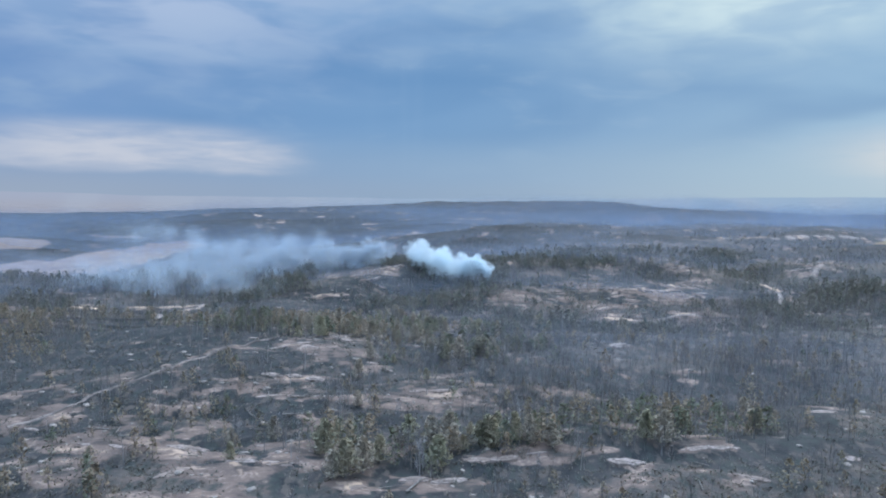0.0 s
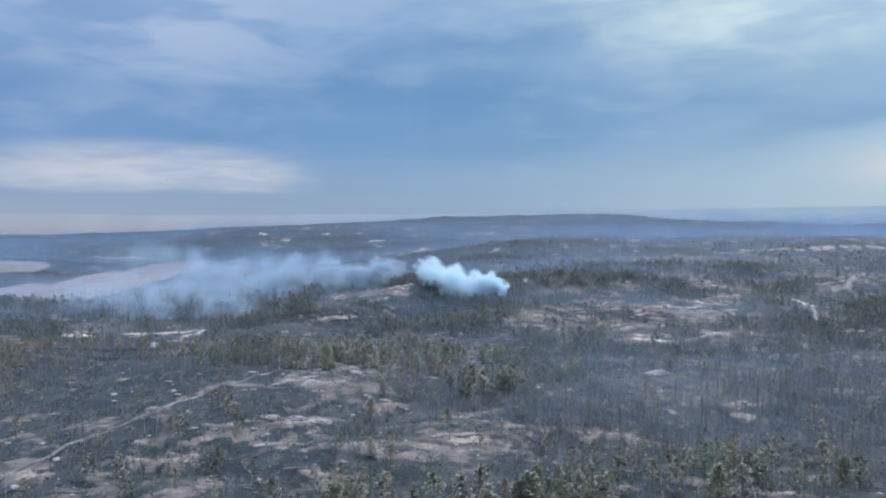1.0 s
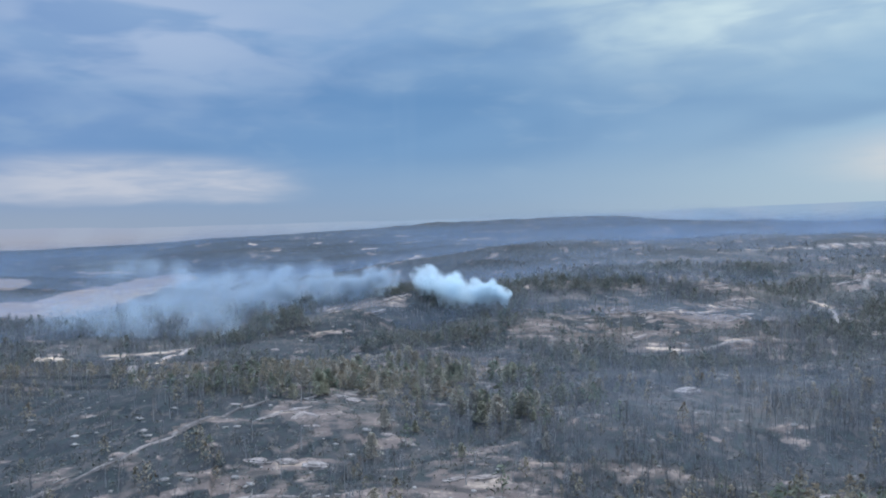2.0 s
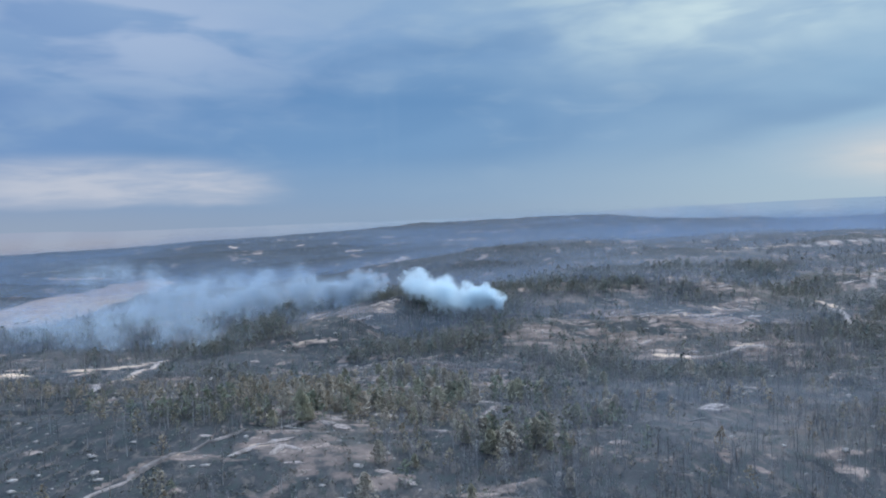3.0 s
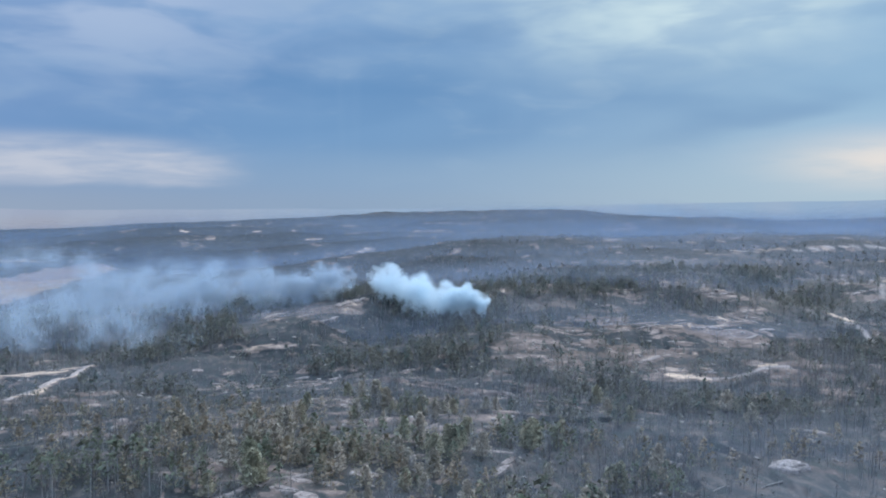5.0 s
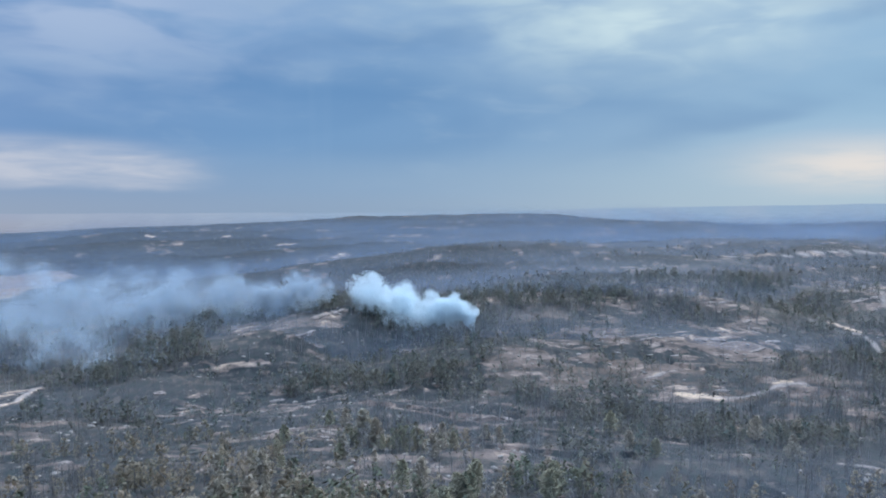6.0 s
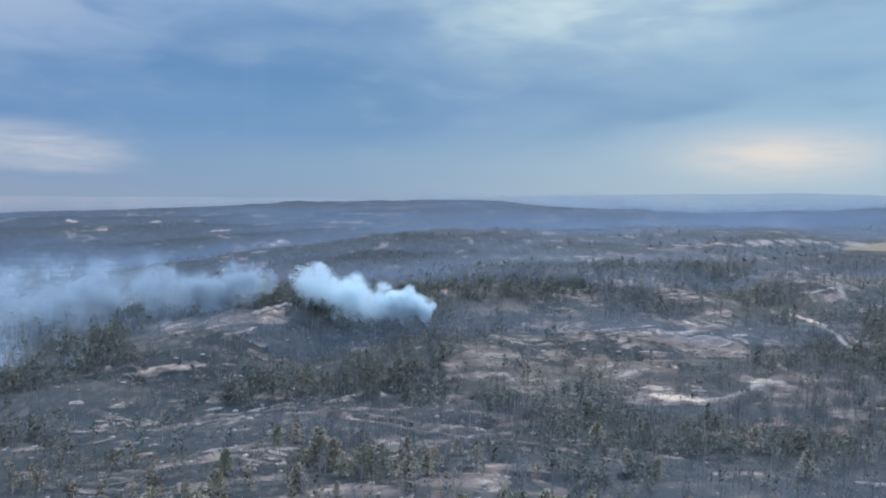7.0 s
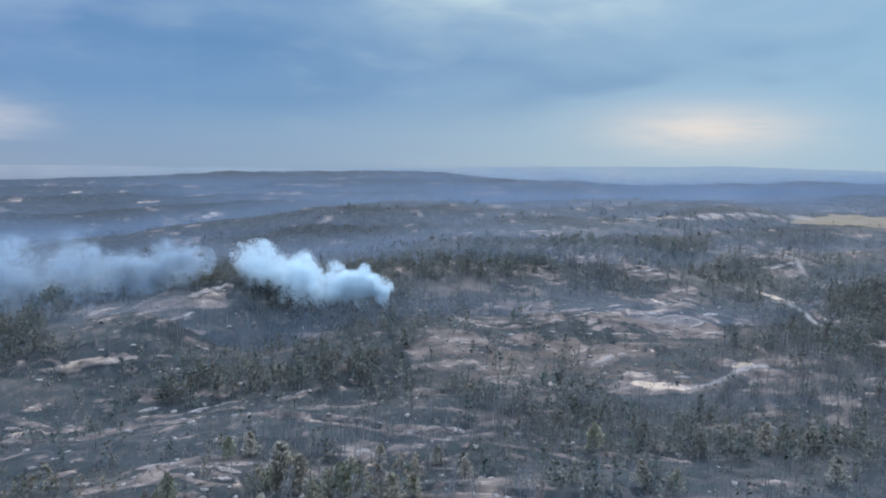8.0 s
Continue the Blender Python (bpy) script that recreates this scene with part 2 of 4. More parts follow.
NEAR_TERRACES = [
    (-70, 315, 6.7, 1.3, 39, 0.69), (-80, 323, 9.7, 1, 69, 0.77), (79, 323, 9.8, 1.6, -26, 0.47), (-14, 331, 10.1, 1.2, -2, 0.53), (-48, 339, 9.1, 1.4, -42, 0.69),
    (-50, 341, 8.7, 1.7, 31, 0.6), (-70, 342, 13.2, 1, 49, 0.73), (-57, 358, 8.4, 1, 61, 0.73), (5, 359, 11.6, 1, 52, 0.82), (96, 359, 9.3, 3.9, -20, 0.57),
    (-44, 363, 6.1, 1, 59, 0.69), (84, 413, 2.6, 1, 86, 0.86), (93, 414, 9.8, 2.8, -54, 0.56), (-34, 414, 12.4, 1.2, -4, 0.56), (78, 446, 13.2, 1.1, -22, 0.56),
    (83, 449, 9.6, 1.2, -55, 0.69),
]
MID_TERRACES = [
    (66, 453, 7.5, 1.4, -1, 0.53), (-40, 456, 5.9, 1, 65, 0.86), (60, 458, 6, 1.3, -7, 0.56), (40, 460, 3.6, 1, -48, 0.73), (47, 461, 29.3, 1.1, -56, 0.65),
    (-52, 468, 18.8, 1.3, -46, 0.69), (15, 469, 11.7, 1, -41, 0.56), (-45, 472, 13, 1, -57, 0.65), (-2, 476, 8.6, 1.6, 25, 1), (-98, 478, 3, 1.1, -39, 0.69),
    (-10, 485, 6.8, 1, -31, 0.52), (-59, 487, 7.8, 1.2, -20, 0.65), (-1, 490, 8.1, 1, 87, 0.52), (213, 491, 3.9, 2.2, -46, 0.86), (27, 495, 22.3, 2.2, -32, 0.53),
    (74, 496, 2.9, 1.1, -33, 0.86),
]
VALLEY_STREAKS = [
    (-87, 497, 3.4, 1.1, 43, 0.86), (22, 499, 15.1, 1, -20, 0.77), (176, 504, 15.6, 4.5, -35, 0.5), (-3, 510, 46.4, 1.3, -33, 0.73), (190, 519, 13.2, 2.2, -13, 0.77),
    (-24, 525, 13.5, 1, -50, 0.52), (181, 530, 5.8, 3.9, -2, 1), (113, 532, 11.7, 2.2, -44, 0.65), (148, 535, 4.1, 2, -12, 1), (207, 536, 11.3, 4.8, 90, 0.52),
    (36, 538, 10.6, 1.5, -60, 0.62), (176, 538, 6.1, 5.8, -77, 0.62), (132, 539, 7.9, 4, -6, 0.82), (54, 540, 5.9, 3.2, -4, 0.6), (-44, 544, 13.5, 1, -17, 0.82),
    (72, 544, 7, 3.9, -18, 0.6),
]
VALLEY_BACK_STREAKS = [
    (11, 545, 1.7, 1.4, -18, 0.86), (-197, 546, 63.5, 3.2, -87, 1), (-18, 549, 9, 1.1, 37, 0.73), (-110, 550, 8.1, 1.7, 6, 0.86), (208, 552, 8.1, 2.1, 66, 0.86),
    (286, 553, 4.1, 4, -44, 0.86), (-70, 553, 6, 1.9, -14, 0.77), (-94, 554, 9.9, 1.3, 9, 0.43), (-70, 554, 6.1, 1.4, -14, 0.86), (-233, 555, 12.4, 3.3, 60, 0.86),
    (17, 556, 1.6, 1.6, -18, 0.77), (-9, 557, 8.6, 1.2, 33, 0.69), (3, 558, 1.7, 1.6, -5, 0.86), (127, 562, 8.2, 5, -25, 0.76), (10, 563, 2.3, 1.7, -18, 0.77),
    (156, 563, 1.6, 2, -4, 1.1),
]
SLOPE_STREAKS = [
    (50, 565, 10, 3.7, 13, 0.5), (36, 565, 1.8, 1.8, -18, 0.86), (149, 567, 1.6, 2, -50, 1.1), (122, 569, 7.1, 4.4, -11, 0.77), (-114, 573, 2.3, 1.5, 0, 0.86),
    (137, 581, 8.7, 3.4, 22, 0.71), (56, 582, 18.4, 8, 10, 0.53), (276, 582, 7.7, 2.5, -1, 0.77), (136, 582, 10.7, 3.4, 21, 0.69), (-82, 586, 8.4, 2.1, 4, 0.52),
    (204, 586, 6.9, 2.6, -46, 0.69), (-290, 586, 13, 5.2, 38, 0.82), (206, 588, 7.9, 3, -9, 0.77), (61, 590, 22.8, 6.7, 15, 0.53), (160, 591, 9.9, 4.2, 0, 0.69),
    (299, 591, 6.6, 3.5, -14, 0.56),
]
SPUR_STREAKS = [
    (103, 599, 14.1, 6, 4, 0.6), (-205, 599, 12.5, 3.7, 10, 0.86), (-52, 600, 2.6, 1.7, -10, 0.86), (161, 600, 5.9, 2.9, 1, 0.69), (67, 601, 13.8, 7.1, 9, 0.57),
    (103, 602, 15.4, 4.8, 16, 0.62), (-81, 603, 3.4, 1.8, 17, 0.69), (297, 604, 15.1, 2.7, 58, 0.77), (220, 606, 7.1, 3.2, -71, 0.77), (195, 608, 18.6, 9.2, -25, 0.65),
    (-114, 609, 7.2, 1.6, 6, 0.6), (-100, 610, 12.8, 2.7, 5, 0.82), (-101, 612, 8.3, 1.9, 19, 0.86), (-86, 613, 7.2, 1.6, -15, 0.52), (-126, 614, 2.3, 2, 1, 0.86),
    (188, 620, 16.5, 3.9, 2, 0.86),
]
SPUR_BACK_STREAKS = [
    (-233, 628, 13.3, 3.2, 57, 0.77), (-41, 631, 4.2, 2, 2, 0.77), (314, 631, 14.8, 2.4, 61, 0.73), (129, 634, 17.6, 6, -89, 0.5), (223, 636, 5.9, 2.5, -53, 0.86),
    (208, 636, 7.7, 2.4, 87, 0.86), (233, 643, 5.8, 2.9, -11, 0.77), (302, 646, 18.1, 3.7, -68, 1), (63, 647, 6.1, 2.5, 20, 0.77), (-64, 647, 11.6, 2.1, 36, 0.73),
    (191, 651, 19.6, 2.9, 83, 0.69), (106, 654, 16.4, 4.2, 7, 0.57), (362, 657, 17, 5.2, 15, 0.62), (-85, 664, 36.2, 2.2, 55, 0.73), (-102, 675, 11.7, 9.1, 26, 0.79),
    (253, 677, 29.3, 2.3, 16, 0.69),
]
CREST_STREAKS = [
    (-54, 677, 13.1, 2.6, 66, 0.82), (-46, 677, 19.7, 4.5, 64, 0.77), (332, 678, 3.8, 3.6, -6, 0.86), (354, 679, 13, 3.2, 20, 0.82), (296, 683, 15.8, 2.4, -65, 0.69),
    (234, 689, 8.1, 3.2, -16, 0.86), (340, 692, 13.2, 6.3, -29, 0.57), (224, 698, 19.1, 3.7, 63, 0.77), (183, 704, 14.9, 4, -36, 0.52), (273, 710, 8.2, 4, 15, 0.86),
    (380, 713, 17.7, 4, 42, 0.86), (313, 720, 5.5, 3.2, -30, 0.86), (191, 741, 3.8, 4.3, 13, 0.86), (402, 746, 34.9, 3.6, 37, 0.86), (226, 767, 17.5, 2.6, 43, 0.86),
    (387, 768, 3.9, 4.2, 5, 0.77),
]
FAR_STREAKS = [
    (374, 788, 14.9, 4.2, 9, 0.86), (135, 812, 3.4, 4.2, -30, 0.86), (202, 836, 22.3, 3.4, -69, 0.69), (371, 844, 21.2, 3.9, 29, 0.62), (263, 857, 24.7, 3, -58, 0.73),
    (454, 912, 29.4, 4.5, -7, 0.77), (-58, 912, 7.2, 3.5, 53, 0.73), (392, 914, 23.3, 4.2, -32, 0.82), (-118, 924, 6.2, 4.8, 56, 0.82), (-202, 1180, 32.3, 10.2, 52, 0.52),
]
STREAKS = KNOLL_STREAKS + KNOLL_BACK_STREAKS + NEAR_TERRACES + MID_TERRACES + VALLEY_STREAKS + VALLEY_BACK_STREAKS + SLOPE_STREAKS + SPUR_STREAKS + SPUR_BACK_STREAKS + CREST_STREAKS + FAR_STREAKS
# char patches and painted terrace shade: x, y, half length, half width, turn, strength
CHAR_AND_SHADE = [
    (-53, 463, 12.8, 3.3, -30, 1), (-100, 505, 9.8, 10.2, -39, 1), (-110, 568, 13.3, 9.2, -2, 0.8), (-66, 621, 15, 11, 40, 1), (-9, 490, 7.6, 5, -32, 1),
    (22, 476, 19.2, 4.9, -37, 1), (51, 452, 10.5, 2.6, -12, 1), (72, 479, 8.6, 6.4, 85, 1), (84, 528, 9.1, 8.2, -56, 0.9), (74, 438, 12.5, 3.3, -2, 1),
    (94, 434, 8.7, 1.6, -15, 1), (127, 479, 24.2, 14, 78, 0.8), (93, 482, 11.8, 9, -80, 0.8), (165, 552, 15, 10.9, -71, 1), (192, 527, 7.1, 4.5, -18, 1),
    (235, 819, 19, 15.7, -62, 1),
]
BACK_CHAR_AND_SHADE = [
    (96, 615, 8.3, 7.7, -16, 1), (167, 627, 37.4, 21.3, 74, 1), (-72, 638, 19.4, 10.5, 22, 1), (-55, 221, 18.7, 12.1, -49, 1), (-112, 277, 33.7, 13.9, -39, 1),
    (24, 179, 6.7, 3.9, -35, 1), (68, 189, 15.4, 2.8, -24, 1), (40, 325, 9.1, 7.7, -51, 1),
]
# wholly burnt hollows, and open ground with few trees: x, y, half length, half width
BURNT = [
    (-101, 253, 75, 48), (63, 280, 40, 12), (117, 483, 80, 26), (-45, 597, 60, 22), (-139, 312, 90, 42), (150, 215, 25, 12),
    (-20, 398, 60, 14), (166, 557, 15, 11), (41, 426, 40, 12), (147, 609, 13, 14), (33, 475, 26, 7), (78, 448, 16, 5),
    (-67, 633, 28, 9), (51, 349, 12, 9), (30, 188, 34, 4), (97, 188, 18, 10), (-60, 215, 18, 8), (-5, 507, 26, 7),
    (-50, 503, 20, 8), (54, 451, 20, 6), (24, 485, 14, 5), (70, 432, 18, 6), (-12, 510, 14, 6), (92, 452, 56, 16),
]
# low scorched scrub: x, y, half length, half width
SCRUB = [(60, 292, 30, 12), (112, 318, 34, 14), (140, 262, 30, 14), (98, 372, 32, 10), (48, 335, 22, 10), (150, 395, 30, 14), (-20, 345, 34, 10), (-95, 395, 36, 12), (70, 232, 30, 8), (36, 258, 34, 12), (112, 240, 36, 14), (150, 300, 28, 18), (18, 300, 28, 12), (170, 345, 30, 18)]
# close dark stands of scorched pines: x, y, half length, half width
STANDS = [
    (104, 474, 46, 18), (88, 452, 50, 16), (62, 492, 26, 10), (86, 530, 10, 18), (-20, 590, 60, 22), (30, 605, 34, 26), (205, 500, 46, 30), (250, 560, 34, 40),
    (30, 428, 34, 12), (120, 436, 30, 16), (300, 690, 40, 40), (40, 712, 60, 36), (185, 745, 60, 36),
]
SNAGS = [
    (93, 283, 70, 30), (118, 481, 75, 26), (12, 495, 46, 18), (151, 331, 50, 40), (-30, 635, 50, 26),
]
OPEN = [
    (133, 496, 42, 34), (-67, 651, 62, 30), (-212, 541, 54, 56), (196, 594, 42, 30), (298, 625, 13, 36), (71, 575, 46, 48), (-55, 302, 26, 26),
]
TRACK_WIDTHS = [1.1, 2.0, 1.5, 3.1, 1.6]
GREEN = [
    (-24, 197, 22, 14), (25, 209, 28, 12), (77, 217, 26, 12), (9, 318, 26, 12), (41, 350, 14, 10), (-32, 372, 30, 14),
    (-86, 344, 36, 14), (-22, 447, 24, 14), (61, 416, 10, 8), (20, 388, 20, 8),
]


def near_line(x, y, line):
    """Distance to a line of points."""
    best = np.full(np.shape(x), 1e9)
    for (ax, ay), (bx, by) in zip(line, line[1:]):
        dx, dy = bx - ax, by - ay
        t = np.clip(((x - ax) * dx + (y - ay) * dy) / (dx * dx + dy * dy), 0, 1)
        best = np.minimum(best, np.hypot(x - ax - t * dx, y - ay - t * dy))
    return best


def oval(x, y, cx, cy, a, b, turn):
    c, s = math.cos(radians(turn)), math.sin(radians(turn))
    u, v = (x - cx) * c + (y - cy) * s, (y - cy) * c - (x - cx) * s
    return np.sqrt((u / a) ** 2 + (v / b) ** 2)


def wobble(x, y):
    """The plan bent a little, so that no edge is a clean oval."""
    return x + (fractal(x, y, 30, 51, 4) - 0.5) * 30, y + (fractal(x, y, 30, 61, 4) - 0.5) * 30


def bent(spots):
    """Ovals moved so that they keep their middles in the bent plan."""
    out = []
    for spot in spots:
        x, y = wobble(np.array([float(spot[0])]), np.array([float(spot[1])]))
        out.append((float(x[0]), float(y[0])) + tuple(spot[2:]))
    return out


BARE_SPOTS, FIELD_SPOTS, BURNT_SPOTS = bent(CLEARINGS + FLANK_CLEARINGS + NEAR_CLEARINGS + FAR_CLEARINGS), bent(FIELDS), bent(BURNT)


def strips(x, y, spots, grain):
    """How far a place lies in one of many small ovals, each looked at only near by."""
    share = np.zeros(np.shape(x))
    for cx, cy, a, b, turn, s in spots:
        reach = 1.4 * max(a, b)
        at = np.nonzero((np.abs(x - cx) < reach) & (np.abs(y - cy) < reach))
        if len(at[0]):
            body = step(1.3, 0.5, oval(x[at], y[at], cx, cy, a, b, turn))
            share[at] = np.maximum(share[at], s * step(0.18, 0.55, body * (0.55 + 0.75 * grain[at])))
    return share


def thicket(x, y):
    """How close the woods stand, 0 to 1: groves with open burnt ground between."""
    return step(0.43, 0.57, fractal(x * 0.8, y * 1.3, 62, 101, 4))


def cover(x, y):
    """Shares of bare rock, dry grass, track and black (char and painted shade) at a place, each 0 to 1."""
    wob_x, wob_y = wobble(x, y)
    grain = fractal(x * 0.8, y * 1.3, 14, 71, 4, 0.65)
    ledges = fractal(wob_x * 0.5, wob_y * 1.5, 26, 75, 4, 0.6)
    bare = np.zeros(np.shape(x))
    for cx, cy, a, b, turn, s in BARE_SPOTS:
        body = step(1.35, 0.35, oval(wob_x, wob_y, cx, cy, a, b, turn))
        bare = np.maximum(bare, s * step(0.30, 0.75, body * (0.45 + 0.6 * grain + 0.5 * ledges)))
    near_x, near_y = x + (fractal(x, y, 9, 53, 3) - 0.5) * 5, y + (fractal(x, y, 9, 63, 3) - 0.5) * 5
    bare = np.maximum(bare, strips(near_x, near_y, STREAKS, grain))
    far = step(700, 1500, y)
    streak = fractal(wob_x * 0.55, wob_y * 1.2, 44, 81, 5, 0.6)
    bare = np.maximum(bare, step(0.61 + 0.01 * far, 0.70 + 0.01 * far, streak) * 0.75 * step(0.38, 0.6, grain))
    shelf = step(375, 400, y) * step(570, 500, y) * (1 - 0.8 * step(20, 60, x))
    bare = np.maximum(bare, shelf * step(0.565, 0.65, fractal(wob_x * 0.5, wob_y * 1.5, 20, 97, 4, 0.6)) * 0.56)
    chips = fractal(x * 0.7, y * 0.8, 13, 89, 3, 0.6)
    bare = np.maximum(bare, 0.85 * step(0.665, 0.72, chips) * step(640, 720, y) * step(1080, 1000, y) * step(60, 180, x))
    specks = fractal(x, y * 0.5, 34, 83, 3, 0.6)
    bare = np.maximum(bare, 0.55 * step(0.66, 0.74, specks) * step(1150, 1350, y) * step(2000, 1800, y))
    slope = step(540, 600, y) * step(760, 690, y) * step(70, 150, x) * step(290, 210, x)
    bare = np.maximum(bare, slope * step(0.53, 0.63, fractal(wob_x * 0.6 - 0.3 * wob_y, wob_y * 1.3, 28, 85, 4, 0.6)) * 0.8)
    knoll = step(470, 380, y) * step(190, 60, np.abs(x + 30))
    bare = np.maximum(bare, knoll * step(0.57, 0.67, fractal(wob_x * 0.5, wob_y * 1.6, 22, 87, 4, 0.6)) * 0.48)
    grass = np.zeros(np.shape(x))
    for cx, cy, a, b, turn, s in FIELD_SPOTS:
        grass = np.maximum(grass, s * step(1.15, 0.8, oval(wob_x, wob_y, cx, cy, a, b, turn)))
    track = np.zeros(np.shape(x))
    for line, half in zip(TRACKS, TRACK_WIDTHS):
        track = np.maximum(track, step(1.5, 0.6, near_line(x + (grain - 0.5) * 3, y + (ledges - 0.5) * 5, line) / half) * np.maximum(step(0.30, 0.52, ledges), 0.75))
    def vein(vx, vy):
        v = 1 - np.abs(2 * fractal(vx * 0.5, vy * 1.3, 70, 151, 4, 0.5) - 1)
        return step(0.955, 0.99, v) * step(0.42, 0.56, fractal(vx, vy, 55, 161, 3)) * step(1500, 1000, vy)

    bare = np.maximum(bare, 0.72 * vein(wob_x, wob_y) * step(0.36, 0.58, grain))
    # shade below ledges and the terrace, painted into the ground as black
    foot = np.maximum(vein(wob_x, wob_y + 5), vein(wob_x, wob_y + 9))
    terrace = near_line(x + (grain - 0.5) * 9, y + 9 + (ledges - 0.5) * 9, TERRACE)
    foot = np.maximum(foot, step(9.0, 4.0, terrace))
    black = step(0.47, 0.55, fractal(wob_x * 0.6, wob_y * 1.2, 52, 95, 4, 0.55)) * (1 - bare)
    # blacker where woods stand close and along the valley floor
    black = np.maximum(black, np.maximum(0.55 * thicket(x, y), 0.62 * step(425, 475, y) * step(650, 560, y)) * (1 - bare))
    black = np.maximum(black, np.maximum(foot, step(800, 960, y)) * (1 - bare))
    for cx, cy, a, b in BURNT_SPOTS:
        black = np.maximum(black, step(1.25, 0.75, oval(wob_x, wob_y, cx, cy, a, b, 0)) * (1 - bare))
    black = np.maximum(black, strips(near_x, near_y, CHAR_AND_SHADE + BACK_CHAR_AND_SHADE, grain) * (1 - bare))
    return np.minimum(bare, 1.0), grass, track, black


def surface(x, y):
    """Height of the ground: bare rock stands a little proud of the burnt soil round it."""
    return land(x, y) + cover(x, y)[0] * (0.7 + 0.7 * fractal(x, y, 7, 91, 3))


# ---- materials ----
def material(name):
    m = bpy.data.materials.new(name)
    m.use_nodes = True
    return m, Nodes(m.node_tree)


def finish(n, colour, rough=0.9, bump=None, strength=0.4, distance=0.3, gloss=0.3, sheen=0.0):
    shader = n.add("ShaderNodeBsdfPrincipled")
    n.put(shader.inputs["Base Color"], colour)
    n.put(shader.inputs["Roughness"], rough)
    shader.inputs["Specular IOR Level"].default_value = gloss
    shader.inputs["Sheen Weight"].default_value = sheen
    if bump is not None:
        relief = n.add("ShaderNodeBump")
        relief.inputs["Strength"].default_value, relief.inputs["Distance"].default_value = strength, distance
        n.put(relief.inputs["Height"], bump)
        n.put(shader.inputs["Normal"], relief.outputs[0])
    n.put(n.add("ShaderNodeOutputMaterial").inputs[0], shader.outputs[0])
    return shader


def attribute(n, name):
    node = n.add("ShaderNodeAttribute")
    node.attribute_name = name
    return node.outputs["Fac"]


mat_ground, n = material("burnt_ground")
place = n.add("ShaderNodeNewGeometry").outputs["Position"]
spot = n.add("ShaderNodeSeparateXYZ")
n.put(spot.inputs[0], place)
speck = n.noise(place, 0.9, 5.0, 0.7)
middling = n.noise(n.vector(n.math("MULTIPLY", spot.outputs[0], 0.6), spot.outputs[1], spot.outputs[2]), 0.15, 4.0, 0.58)
patchy = n.noise(place, 0.09, 6.0, 0.62, 0.4)
wide = n.noise(place, 0.011, 4.0, 0.55)
ash = n.mix(n.fit(patchy, 0.35, 0.68), (0.062, 0.063, 0.064, 1), (0.126, 0.108, 0.100, 1))
ash = n.mix(n.math("MULTIPLY", n.fit(wide, 0.42, 0.62), 0.5), ash, (0.092, 0.083, 0.064, 1))
off_slope = n.math("SQRT", n.math("ADD", n.math("POWER", n.math("SUBTRACT", spot.outputs[0], 145.0), 2.0), n.math("POWER", n.math("SUBTRACT", spot.outputs[1], 585.0), 2.0)))
iron = n.fit(n.math("ADD", off_slope, n.math("MULTIPLY", n.math("SUBTRACT", middling, 0.5), 240.0)), 150.0, 60.0)
ash = n.mix(n.math("MULTIPLY", iron, 0.9), ash, (0.178, 0.118, 0.090, 1))
ash = n.mix(n.math("MULTIPLY", n.fit(speck, 0.54, 0.68), 0.6), ash, (0.165, 0.145, 0.132, 1))
ash = n.mix(n.math("MULTIPLY", n.fit(middling, 0.47, 0.62), 0.8), ash, (0.128, 0.099, 0.086, 1))
# one dark tone serves both the char and the painted ledge shade
soot_and_shade = n.mix(n.fit(patchy, 0.38, 0.63), (0.019, 0.024, 0.028, 1), (0.060, 0.058, 0.060, 1))
soot_and_shade = n.mix(n.math("MULTIPLY", n.fit(speck, 0.56, 0.70), 0.5), soot_and_shade, (0.155, 0.138, 0.130, 1))
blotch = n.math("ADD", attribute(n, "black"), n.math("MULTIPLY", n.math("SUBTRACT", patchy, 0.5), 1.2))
char = n.mix(n.fit(blotch, 0.3, 0.7), ash, soot_and_shade)
char = n.mix(n.math("MULTIPLY", n.fit(speck, 0.46, 0.34), 0.6), char, (0.036, 0.035, 0.038, 1))
char = n.mix(n.math("MULTIPLY", n.fit(middling, 0.48, 0.32), 0.6), char, (0.040, 0.039, 0.042, 1))
low = n.noise(n.vector(spot.outputs[0], n.math("MULTIPLY", spot.outputs[1], 0.45), spot.outputs[2]), 0.34, 4.0, 0.6)
char = n.mix(n.math("MULTIPLY", n.fit(low, 0.50, 0.60), 0.65), char, (0.042, 0.053, 0.050, 1))
char = n.mix(n.math("MULTIPLY", n.fit(low, 0.46, 0.36), 0.6), char, (0.134, 0.113, 0.098, 1))
rock = n.mix(n.fit(patchy, 0.3, 0.7), (0.122, 0.095, 0.086, 1), (0.205, 0.150, 0.128, 1))
rock = n.mix(n.fit(n.math("ADD", n.math("MULTIPLY", speck, 0.35), n.math("MULTIPLY", middling, 0.65)), 0.52, 0.65), rock, (0.36, 0.275, 0.232, 1))
rock = n.mix(n.math("MULTIPLY", n.fit(middling, 0.49, 0.38), 0.75), rock, (0.055, 0.048, 0.046, 1))
rock = n.mix(n.fit(n.math("ADD", attribute(n, "bare"), n.math("MULTIPLY", n.math("SUBTRACT", middling, 0.5), 0.8)), 0.72, 1.1), rock, n.mix(n.fit(patchy, 0.3, 0.7), (0.45, 0.335, 0.265, 1), (0.80, 0.575, 0.395, 1)))
dry = n.mix(n.fit(patchy, 0.3, 0.7), (0.215, 0.158, 0.135, 1), (0.295, 0.222, 0.188, 1))
